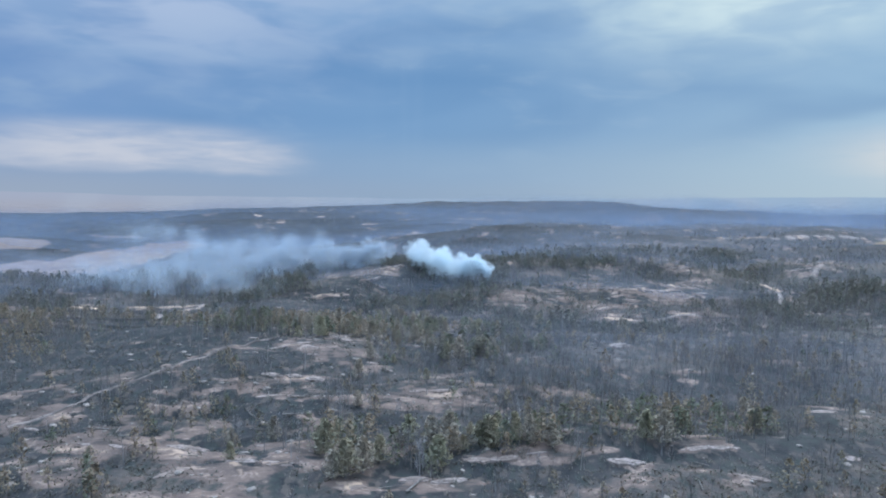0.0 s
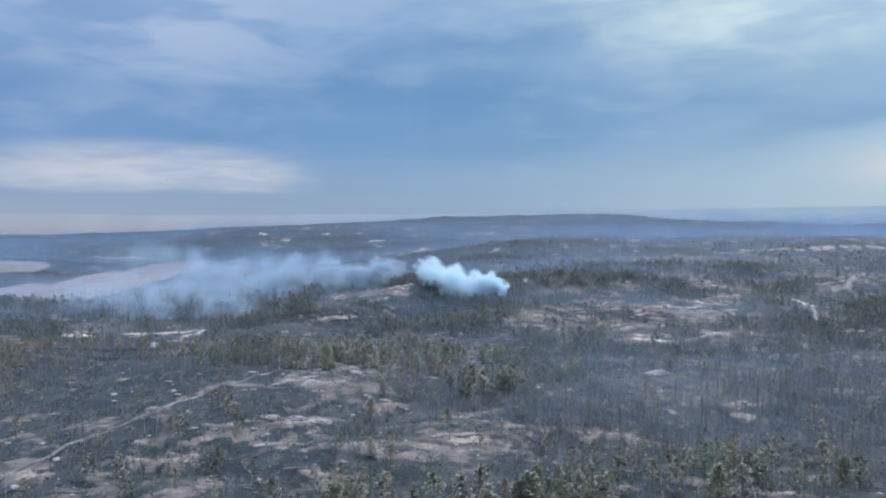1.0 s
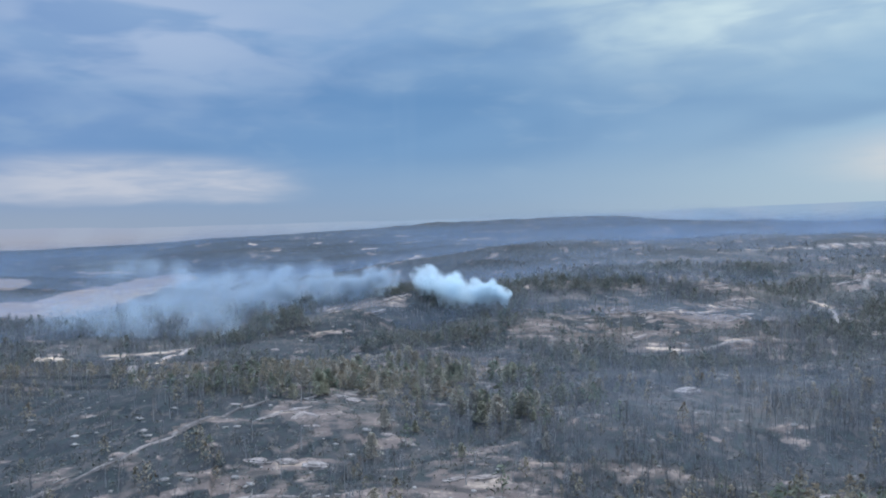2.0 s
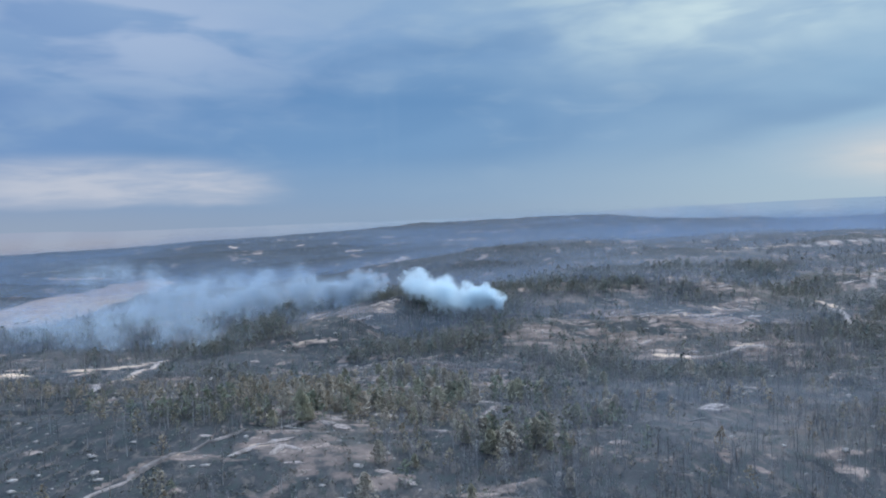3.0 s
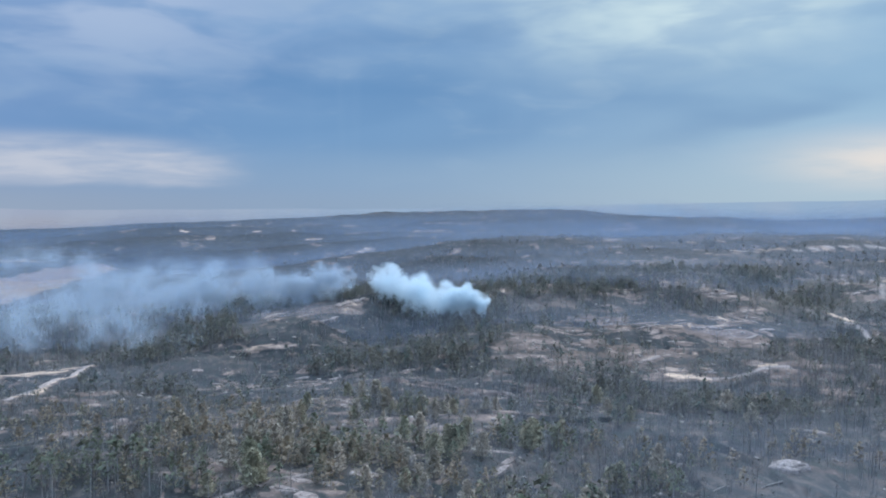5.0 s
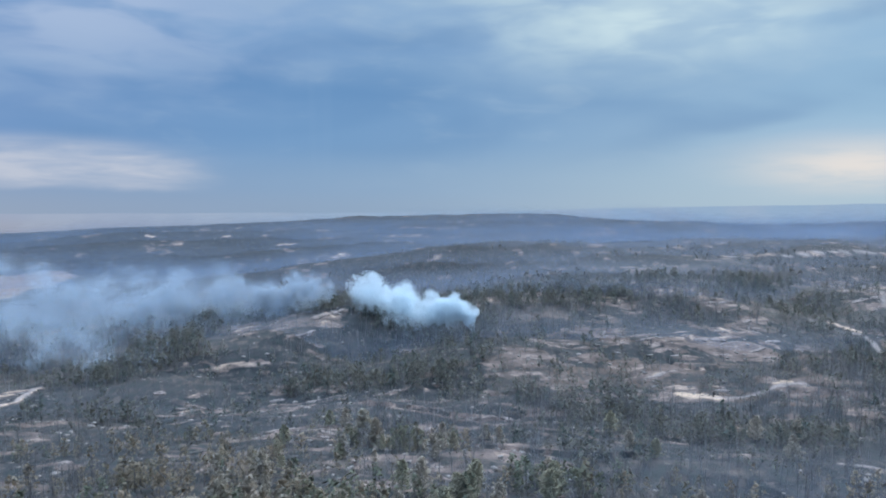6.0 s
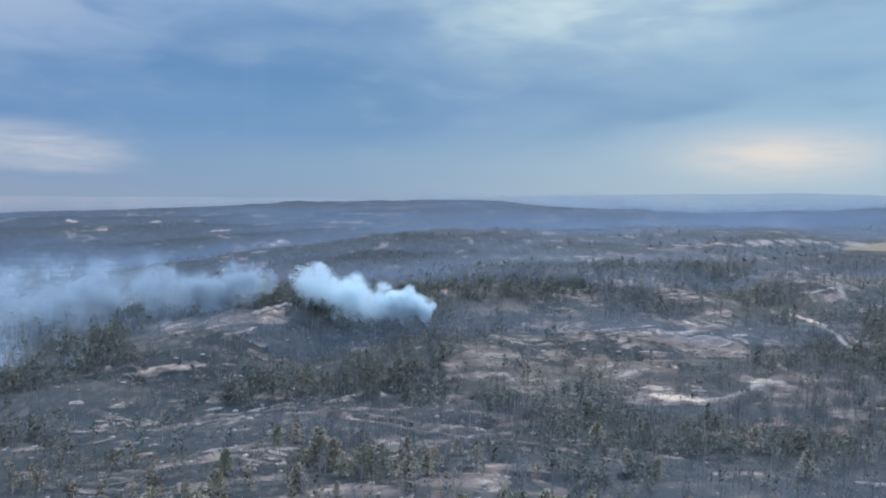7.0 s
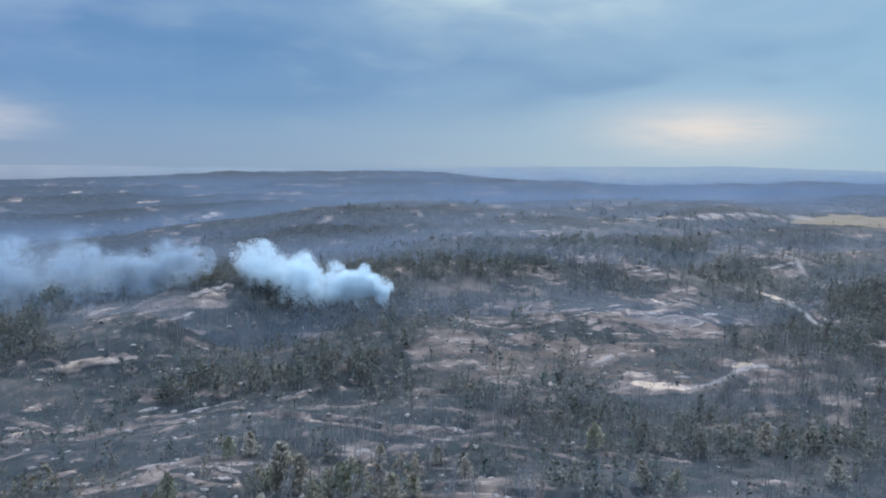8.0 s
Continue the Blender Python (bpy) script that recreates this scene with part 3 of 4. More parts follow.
dry = n.mix(n.fit(spot.outputs[0], 0.0, 300.0), dry, n.mix(n.fit(patchy, 0.3, 0.7), (0.20, 0.14, 0.080, 1), (0.265, 0.192, 0.118, 1)))
edge = n.math("ADD", attribute(n, "bare"), n.math("MULTIPLY", n.math("SUBTRACT", middling, 0.5), 1.3))
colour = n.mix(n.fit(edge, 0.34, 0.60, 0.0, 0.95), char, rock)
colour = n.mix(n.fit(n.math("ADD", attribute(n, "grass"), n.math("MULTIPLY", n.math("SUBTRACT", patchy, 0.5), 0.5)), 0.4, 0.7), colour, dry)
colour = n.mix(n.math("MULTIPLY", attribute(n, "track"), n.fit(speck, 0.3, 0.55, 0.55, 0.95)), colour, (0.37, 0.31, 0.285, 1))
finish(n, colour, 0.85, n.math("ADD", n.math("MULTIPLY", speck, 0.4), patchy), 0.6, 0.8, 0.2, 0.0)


mat_dust, n = material("path_dust")
spread = n.add("ShaderNodeNewGeometry").outputs["Position"]
grain, worn = n.noise(spread, 1.4, 5.0, 0.65), n.noise(spread, 0.12, 3.0, 0.55)
colour = n.mix(n.fit(grain, 0.35, 0.65), (0.20, 0.165, 0.150, 1), (0.36, 0.30, 0.275, 1))
finish(n, n.mix(n.fit(worn, 0.60, 0.42), colour, (0.13, 0.112, 0.106, 1)), 0.9, grain, 0.5, 0.1, 0.2)


def foliage(name, dark, light, by_attribute):
    """Tufts of needles: light is partly let through."""
    m, n = material(name)
    if by_attribute:
        pick = attribute(n, "tone")
    else:
        pick = n.add("ShaderNodeObjectInfo").outputs["Random"]
    island = n.add("ShaderNodeNewGeometry").outputs["Random Per Island"]
    colour = n.mix(pick, dark, light)
    colour = n.mix(n.math("MULTIPLY", island, 0.12), colour, n.mix(0.5, dark, (0.22, 0.19, 0.15, 1)))
    front, back, both = n.add("ShaderNodeBsdfDiffuse"), n.add("ShaderNodeBsdfTranslucent"), n.add("ShaderNodeAddShader")
    n.put(front.inputs[0], colour)
    n.put(back.inputs[0], colour)
    n.put(both.inputs[0], front.outputs[0])
    n.put(both.inputs[1], back.outputs[0])
    n.put(n.add("ShaderNodeOutputMaterial").inputs[0], both.outputs[0])
    return m


mat_green = foliage("pine_needles", (0.225, 0.224, 0.165, 1), (0.285, 0.256, 0.192, 1), False)
mat_brown = foliage("scorched_needles", (0.265, 0.245, 0.205, 1), (0.325, 0.285, 0.238, 1), False)
mat_woods = foliage("mixed_needles", (0.102, 0.118, 0.088, 1), (0.200, 0.164, 0.124, 1), True)
mat_valley_woods = foliage("valley_needles", (0.062, 0.082, 0.074, 1), (0.128, 0.124, 0.106, 1), True)
mat_dark_woods = foliage("dark_needles", (0.070, 0.082, 0.074, 1), (0.122, 0.112, 0.100, 1), True)
mat_soot = foliage("charred_twigs", (0.03, 0.03, 0.028, 1), (0.05, 0.045, 0.04, 1), False)

mat_bark, n = material("charred_bark")
rnd = n.add("ShaderNodeNewGeometry").outputs["Random Per Island"]
grain = n.noise(n.add("ShaderNodeTexCoord").outputs["Object"], 2.5, 4.0)
colour = n.mix(n.fit(n.math("ADD", n.math("MULTIPLY", rnd, 0.6), n.math("MULTIPLY", grain, 0.5)), 0.25, 0.85), (0.16, 0.155, 0.158, 1), (0.36, 0.34, 0.335, 1))
finish(n, colour, 0.9, grain, 0.4, 0.05, 0.2)

mat_log, n = material("weathered_log")
grain = n.noise(n.add("ShaderNodeTexCoord").outputs["Object"], 3.0, 5.0)
finish(n, n.mix(n.fit(grain, 0.35, 0.65), (0.12, 0.11, 0.10, 1), (0.32, 0.29, 0.265, 1)), 0.85, grain, 0.4, 0.05, 0.2)

mat_ledge, n = material("weathered_ledge")
spread = n.add("ShaderNodeNewGeometry").outputs["Position"]
grain, stain = n.noise(spread, 1.1, 6.0, 0.65), n.noise(spread, 0.28, 4.0, 0.55)
colour = n.mix(n.fit(grain, 0.32, 0.66), (0.205, 0.172, 0.16, 1), (0.43, 0.365, 0.335, 1))
colour = n.mix(n.math("MULTIPLY", n.fit(stain, 0.52, 0.40), 0.7), colour, (0.12, 0.10, 0.09, 1))
finish(n, n.mix(n.math("MULTIPLY", n.add("ShaderNodeObjectInfo").outputs["Random"], 0.45), colour, (0.30, 0.22, 0.18, 1)), 0.88, grain, 0.5, 0.2, 0.25)

mat_rock, n = material("pale_sandstone")
grain = n.noise(n.add("ShaderNodeTexCoord").outputs["Object"], 1.2, 6.0, 0.65)
rnd = n.add("ShaderNodeNewGeometry").outputs["Random Per Island"]
colour = n.mix(n.fit(grain, 0.35, 0.68), (0.26, 0.222, 0.198, 1), (0.52, 0.455, 0.405, 1))
finish(n, n.mix(n.math("MULTIPLY", rnd, 0.5), colour, (0.16, 0.15, 0.145, 1)), 0.88, grain, 0.5, 0.15, 0.25)


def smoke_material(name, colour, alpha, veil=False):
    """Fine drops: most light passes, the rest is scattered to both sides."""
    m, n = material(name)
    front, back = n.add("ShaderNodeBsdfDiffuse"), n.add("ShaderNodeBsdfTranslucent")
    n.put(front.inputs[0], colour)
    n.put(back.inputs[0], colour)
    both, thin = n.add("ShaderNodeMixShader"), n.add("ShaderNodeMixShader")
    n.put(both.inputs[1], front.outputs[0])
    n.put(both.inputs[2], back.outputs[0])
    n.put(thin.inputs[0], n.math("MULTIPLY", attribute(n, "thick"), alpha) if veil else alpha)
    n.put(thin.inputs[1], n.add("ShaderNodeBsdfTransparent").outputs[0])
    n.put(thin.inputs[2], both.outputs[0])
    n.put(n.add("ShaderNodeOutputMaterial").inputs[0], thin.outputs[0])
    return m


mat_white_smoke = smoke_material("white_smoke", (0.90, 0.97, 1.0, 1), 0.62)
mat_blue_smoke = smoke_material("thin_blue_smoke", (0.76, 0.87, 0.97, 1), 0.17)
# bluish air haze put into the colour of see-through sheets
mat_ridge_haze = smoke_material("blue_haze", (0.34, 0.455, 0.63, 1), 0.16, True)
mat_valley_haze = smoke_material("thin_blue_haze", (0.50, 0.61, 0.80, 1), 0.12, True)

# distance haze painted as a glow: tan to the left, blue to the right
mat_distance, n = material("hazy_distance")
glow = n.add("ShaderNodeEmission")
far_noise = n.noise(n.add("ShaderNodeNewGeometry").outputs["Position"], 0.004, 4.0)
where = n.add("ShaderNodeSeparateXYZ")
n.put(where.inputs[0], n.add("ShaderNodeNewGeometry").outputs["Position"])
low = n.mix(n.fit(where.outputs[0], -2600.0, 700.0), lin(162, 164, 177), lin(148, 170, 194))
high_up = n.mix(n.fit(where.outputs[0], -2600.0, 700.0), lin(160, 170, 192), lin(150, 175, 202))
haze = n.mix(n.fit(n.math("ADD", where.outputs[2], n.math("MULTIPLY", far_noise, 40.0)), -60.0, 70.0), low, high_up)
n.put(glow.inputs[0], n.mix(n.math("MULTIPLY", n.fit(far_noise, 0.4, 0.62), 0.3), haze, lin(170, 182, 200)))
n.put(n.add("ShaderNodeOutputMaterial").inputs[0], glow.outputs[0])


# ---- building ----
def mesh_of(name, verts, faces, mats, which=None, smooth=False, normals=None):
    me = bpy.data.meshes.new(name)
    verts = np.asarray(verts, np.float32)
    faces = np.asarray(faces, np.int32)
    me.vertices.add(len(verts))
    me.vertices.foreach_set("co", verts.ravel())
    count, size = faces.shape
    me.loops.add(count * size)
    me.loops.foreach_set("vertex_index", faces.ravel())
    me.polygons.add(count)
    me.polygons.foreach_set("loop_start", np.arange(0, count * size, size, dtype=np.int32))
    for m in mats:
        me.materials.append(m)
    if which is not None:
        me.polygons.foreach_set("material_index", np.asarray(which, np.int32))
    if smooth:
        me.polygons.foreach_set("use_smooth", np.ones(count, bool))
    me.update()
    me.validate()
    if normals is not None:
        me.normals_split_custom_set_from_vertices(np.asarray(normals, np.float32))
    return me


def floats(me, name, values):
    me.attributes.new(name, "FLOAT", "POINT").data.foreach_set("value", np.asarray(values, np.float32))


# the ground: one sheet of rings, finer ahead, out to the horizon
def build_ground():
    ahead = np.radians(np.linspace(-47, 47, 660))
    rest = np.radians(np.linspace(50, 310, 90)[1:-1])
    angle = np.concatenate([ahead, rest])
    radius = np.concatenate([np.linspace(4, 128, 24), np.geomspace(131, 420, 160), np.geomspace(421.5, 720, 210), np.geomspace(726, 4850, 150)])
    r, a = np.meshgrid(radius, angle, indexing="ij")
    x, y = r * np.sin(a) - 15, r * np.cos(a)
    z = surface(x, y)
    bare, grass, track, black = cover(x, y)
    rows, cols = r.shape
    k = np.arange(rows * cols).reshape(rows, cols)
    right = np.roll(k, -1, axis=1)
    faces = np.stack([k[:-1], right[:-1], right[1:], k[1:]], -1).reshape(-1, 4)[:, ::-1]
    verts = np.stack([x, y, z], -1).reshape(-1, 3)
    middle = len(verts)
    verts = np.vstack([verts, [[-15, 0, float(land(-15, 0))]]])
    me = mesh_of("ground", verts, faces, [mat_ground], smooth=True)
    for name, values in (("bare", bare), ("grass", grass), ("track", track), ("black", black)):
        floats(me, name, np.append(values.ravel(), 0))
    bm = bmesh.new()
    bm.from_mesh(me)
    bm.verts.ensure_lookup_table()
    for p, q in zip(k[0], right[0]):
        bm.faces.new((bm.verts[middle], bm.verts[int(q)], bm.verts[int(p)]))
    bm.normal_update()
    bm.to_mesh(me)
    bm.free()
    return tagged(new("ground", me), "burnt rolling land with pale rock and sandy tracks", "ground", kind="structure")


build_ground()


def build_pathway():
    """A beaten path: a low strip of pale dust with ragged sides, let into the ground."""
    line = [Vector((x, y, 0)) for x, y in PATHWAY]
    points = []
    for a, b in zip(line, line[1:]):
        steps = max(2, int((b - a).length / 1.5))
        points += [a.lerp(b, k / steps) for k in range(steps)]
    points.append(line[-1])
    x, y = np.array([p.x for p in points]), np.array([p.y for p in points])
    for k in range(6):
        x[1:-1], y[1:-1] = (x[:-2] + 2 * x[1:-1] + x[2:]) / 4, (y[:-2] + 2 * y[1:-1] + y[2:]) / 4
    x, y = x + (value_noise(x, y, 11, 221) - 0.5) * 3, y + (value_noise(x, y, 11, 231) - 0.5) * 3
    dx, dy = np.gradient(x), np.gradient(y)
    size = np.hypot(dx, dy)
    nx, ny = -dy / size, dx / size
    z = np.maximum(surface(x, y), land(x, y)) + 0.30
    rows = []
    for side, drop in ((-1.25, -0.9), (-1.0, 0.0), (0.0, 0.06), (1.0, 0.0), (1.25, -0.9)):
        half = 0.42 + 0.5 * value_noise(x * 1.7, y * 1.7, 5, int(241 + 10 * side))
        rows.append(np.stack([x + nx * side * half, y + ny * side * half, z + drop], -1))
    count = len(x)
    k = np.arange(5 * count).reshape(5, count)
    faces = np.stack([k[:-1, :-1], k[:-1, 1:], k[1:, 1:], k[1:, :-1]], -1).reshape(-1, 4)[:, ::-1]
    me = mesh_of("pathway", np.vstack(rows), faces, [mat_dust], smooth=True)
    return tagged(new("pathway", me), "narrow beaten path of pale dust over burnt ground", "path", kind="structure")


build_pathway()


# far hills, a glowing ring with painted haze, beyond the end of the land
def build_distance():
    a = np.radians(np.linspace(-180, 180, 720, endpoint=False))
    deg = np.degrees(a)
    top = 40 + 62 * np.exp(-((deg - 36) / 22) ** 2) + 18 * fractal(deg * 40, deg * 0, 300, 7, 4) + 6 * fractal(deg * 40, deg * 0, 60, 17, 3)
    x, y = 4780 * np.sin(a) - 15, 4780 * np.cos(a)
    x2, y2 = 4690 * np.sin(a) - 15, 4690 * np.cos(a)
    verts = np.vstack([np.stack([x2, y2, np.full(len(a), -180.0)], -1), np.stack([x, y, top], -1)])
    k = np.arange(len(a))
    nxt = np.roll(k, -1)
    faces = np.stack([k, k + len(a), nxt + len(a), nxt], -1)
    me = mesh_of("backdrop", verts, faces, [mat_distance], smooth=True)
    return tagged(new("backdrop", me), "low hills far off in blue haze", "distant hills", kind="structure")


build_distance()

# ---- trees ----
def tube(points, radii, sides):
    """A tapered tube through points: vertices and triangles."""
    points = np.asarray(points, float)
    verts, faces = [], []
    for i, (p, r) in enumerate(zip(points, radii)):
        d = points[min(i + 1, len(points) - 1)] - points[max(i - 1, 0)]
        d /= np.linalg.norm(d) + 1e-9
        u = np.cross(d, [0.31, 0.95, 0.05])
        u /= np.linalg.norm(u) + 1e-9
        v = np.cross(d, u)
        for s in range(sides):
            t = 2 * math.pi * s / sides
            verts.append(p + r * (math.cos(t) * u + math.sin(t) * v))
    for i in range(len(points) - 1):
        for s in range(sides):
            a, b = i * sides + s, i * sides + (s + 1) % sides
            c, d = a + sides, b + sides
            faces += [(a, b, d), (a, d, c)]
    return np.array(verts), np.array(faces, int)


def joined(pieces):
    verts, faces, base = [], [], 0
    for v, f in pieces:
        verts.append(v)
        faces.append(f + base)
        base += len(v)
    return np.vstack(verts), np.vstack(faces)


def tree_form(rng, height, limbs, sides, clumps, leaf, bare=False):
    """Trunk with limbs, and crown, each as vertices and triangles. The crown is None for a bare snag."""
    lean = rng.normal(0, 0.02 if not bare else 0.05, 2) * height
    stops = (0, 0.3, 0.65, 1.0) if limbs else (0, 1.0)
    line = [np.array([lean[0] * t * t, lean[1] * t * t, height * t - 0.4]) for t in stops]
    girth = height * (0.016 if not bare else 0.014) + 0.05
    pieces = [tube(line, [girth, girth * 0.8, girth * 0.5, girth * 0.12] if limbs else [girth, girth * 0.15], sides)]
    for k in range(limbs):
        t = (0.16 if not bare else 0.3) + (0.76 if not bare else 0.62) * (k + rng.random()) / limbs
        turn = rng.random() * 6.283
        reach = height * (0.24 if not bare else 0.17) * (1.12 - t) ** 0.6 * rng.uniform(0.55, 1.15)
        root = np.array([lean[0] * t * t, lean[1] * t * t, height * t - 0.4])
        out = np.array([math.cos(turn), math.sin(turn), 0])
        tip = root + out * reach + np.array([0, 0, reach * rng.uniform(-0.1, 0.45)])
        mid = (root + tip) / 2 + np.array([0, 0, reach * 0.06])
        pieces.append(tube([root, mid, tip], [girth * 0.32, girth * 0.22, 0.02], 3))
    trunk = joined(pieces)
    if bare:
        # fine burnt twigs round the limbs
        t, turn = rng.uniform(0.3, 1.0, clumps), rng.random(clumps) * 6.283
        reach = height * 0.17 * (1.1 - t) ** 0.6 * rng.random(clumps) ** 0.5
        root = np.stack([np.cos(turn) * reach, np.sin(turn) * reach, t * height - 0.4], -1)
        tip = root + np.stack([np.cos(turn), np.sin(turn), rng.uniform(0.2, 1.4, clumps)], -1) * height * 0.08
        side = root + rng.normal(0, 0.012 * height, (clumps, 3))
        twigs = np.stack([root, side, tip], 1).reshape(-1, 3)
        return joined([trunk, (twigs, np.arange(len(twigs)).reshape(-1, 3))]), None
    # the crown: leaf clumps through a ragged cone with swells and gaps
    turn, t = rng.random(clumps) * 6.283, 0.14 + 0.86 * rng.random(clumps) ** 0.85
    swell = 0.75 + 0.4 * np.sin(t * 19 + rng.random() * 6) * np.sin(turn * 2 + t * 9 + rng.random() * 6) + 0.25 * np.sin(turn * 3 + rng.random() * 6)
    wide = height * 0.36 * np.clip((1.04 - t) / 0.62, 0, 1) ** 0.6 * np.clip((t - 0.06) / 0.16, 0.3, 1) * swell * rng.random(clumps) ** 0.35
    c = np.stack([np.cos(turn) * wide + lean[0] * t * t, np.sin(turn) * wide + lean[1] * t * t, t * height - 0.3], -1)
    way = rng.normal(0, 1, (clumps, 3, 3)) * np.array([1, 1, 0.7])
    way /= np.linalg.norm(way, axis=2)[:, :, None] + 1e-9
    verts = (c[:, None, :] + way * (leaf * rng.uniform(0.6, 1.25, clumps))[:, None, None]).reshape(-1, 3)
    return trunk, (verts, np.arange(len(verts)).reshape(-1, 3))


def crown_normals(v, middle):
    """Normals that follow the rounded crown as a whole, as the many needles of a real one do."""
    out = (v - middle) * np.array([1, 1, 0.7])
    out /= np.linalg.norm(out, axis=1)[:, None] + 1e-9
    out = out * 0.4 + np.array([0, 0, 1.0])
    return out / np.linalg.norm(out, axis=1)[:, None]


rng = np.random.default_rng(11)


# single trees that stand out: x, y, height
HERO_NEAR = [
    (-25, 180, 10.6), (-21, 185, 10.1), (-28, 178, 8.1), (-10, 206, 9.2), (-3, 204, 10.3), (2, 215, 9.5), (11, 208, 7.9), (25, 203, 9),
    (31, 199, 7.7), (59, 204, 9.3), (63, 200, 10.6), (101, 236, 7.7), (99, 221, 7.4), (48, 354, 8.3), (57, 374, 7.2), (37, 350, 8),
]
HERO_FAR = [
    (0, 314, 10.4), (7, 308, 10.3), (16, 313, 9.1), (-5, 320, 6.1), (22, 321, 7.9), (63, 456, 9),
    (112, 440, 9.5), (56, 420, 7.2), (63, 416, 6.8), (-29, 453, 13.3), (-25, 449, 10.7), (-14, 449, 9.1),
    (2, 476, 7.3), (-36, 481, 7.9), (-42, 480, 7), (125, 435, 7.9), (105, 408, 8.4),
]
# pale rock ledges: x, y, half length, height, turn
LEDGES_FAR = [
    (233, 687, 12, 2.1, 6), (270, 707, 5, 1.7, 2), (350, 691, 14, 1.9, 15), (398, 743, 10, 2.1, 32), (313, 719, 4, 1.4, -24), (203, 631, 6, 1.5, -49),
    (227, 634, 5, 1.5, -32), (225, 610, 6.5, 1.8, 7), (173, 621, 3.3, 1.4, -40), (187, 617, 10.8, 2.1, -5), (156, 595, 4.5, 1.3, 2), (209, 586, 5.3, 1.3, -22),
    (148, 530, 3.8, 1.4, -26), (130, 561, 12, 1.7, 21), (180, 526, 5.5, 1.2, 6), (283, 554, 4.5, 1.4, -42), (293, 553, 6.8, 2.5, -27),
]
LEDGES_MID = [
    (-112, 558, 8, 1.1, -7), (-71, 566, 5.1, 1.3, -1), (-47, 553, 10.5, 0.9, -9), (-17, 552, 9, 0.9, 38), (-4, 484, 3.3, 0.9, 41), (1, 484, 4.7, 0.9, -51),
    (21, 499, 7, 1.6, -15), (-60, 488, 7.7, 1.1, -21), (-46, 474, 9, 0.9, -40), (-54, 674, 9, 2, 55), (-43, 688, 8, 1.8, 50), (-62, 649, 7.6, 1.5, 41),
    (33, 496, 3.4, 1.2, -36), (-130, 575, 3.3, 1.8, 5),
]
LEDGES_RIGHT = [
    (7, 360, 7, 0.8, 58), (42, 317, 4.1, 1.4, 27), (29, 318, 5, 1.1, 49), (91, 359, 5, 2.5, 3), (122, 400, 7, 1, -25), (-12, 331, 2.8, 0.7, 7),
    (94, 248, 10.3, 0.8, 0), (74, 197, 8.6, 1.2, -2), (50, 191, 6.7, 1.7, -15), (13, 197, 7.9, 1.3, -11), (77, 177, 4.7, 1.1, -31), (131, 244, 5.1, 1.1, -17),
    (141, 236, 2.6, 0.9, -8), (111, 191, 2.4, 1.3, -17), (-5, 260, 8.9, 1.1, 10), (-26, 295, 7.9, 0.9, -25),
]
LEDGES_LEFT = [
    (-70, 310, 6.4, 1.3, 26), (-59, 311, 6.7, 0.9, -30), (-48, 338, 7, 1.6, -24), (-60, 308, 4, 1.4, 64), (-84, 320, 4.3, 0.8, -15), (-57, 271, 12.3, 1.6, -7),
    (-73, 201, 5.4, 1.2, -4), (-49, 187, 10.4, 1.1, -21), (-70, 180, 4.4, 1.5, 42), (-22, 176, 4.1, 0.9, 37), (-3, 183, 8.9, 1.4, 0), (-52, 249, 14, 0.8, -2),
    (-62, 315, 5, 1.1, 30), (-44, 349, 7.3, 1.1, -9), (-31, 353, 4.4, 1.3, 2),
]
LEDGES = LEDGES_FAR + LEDGES_MID + LEDGES_RIGHT + LEDGES_LEFT


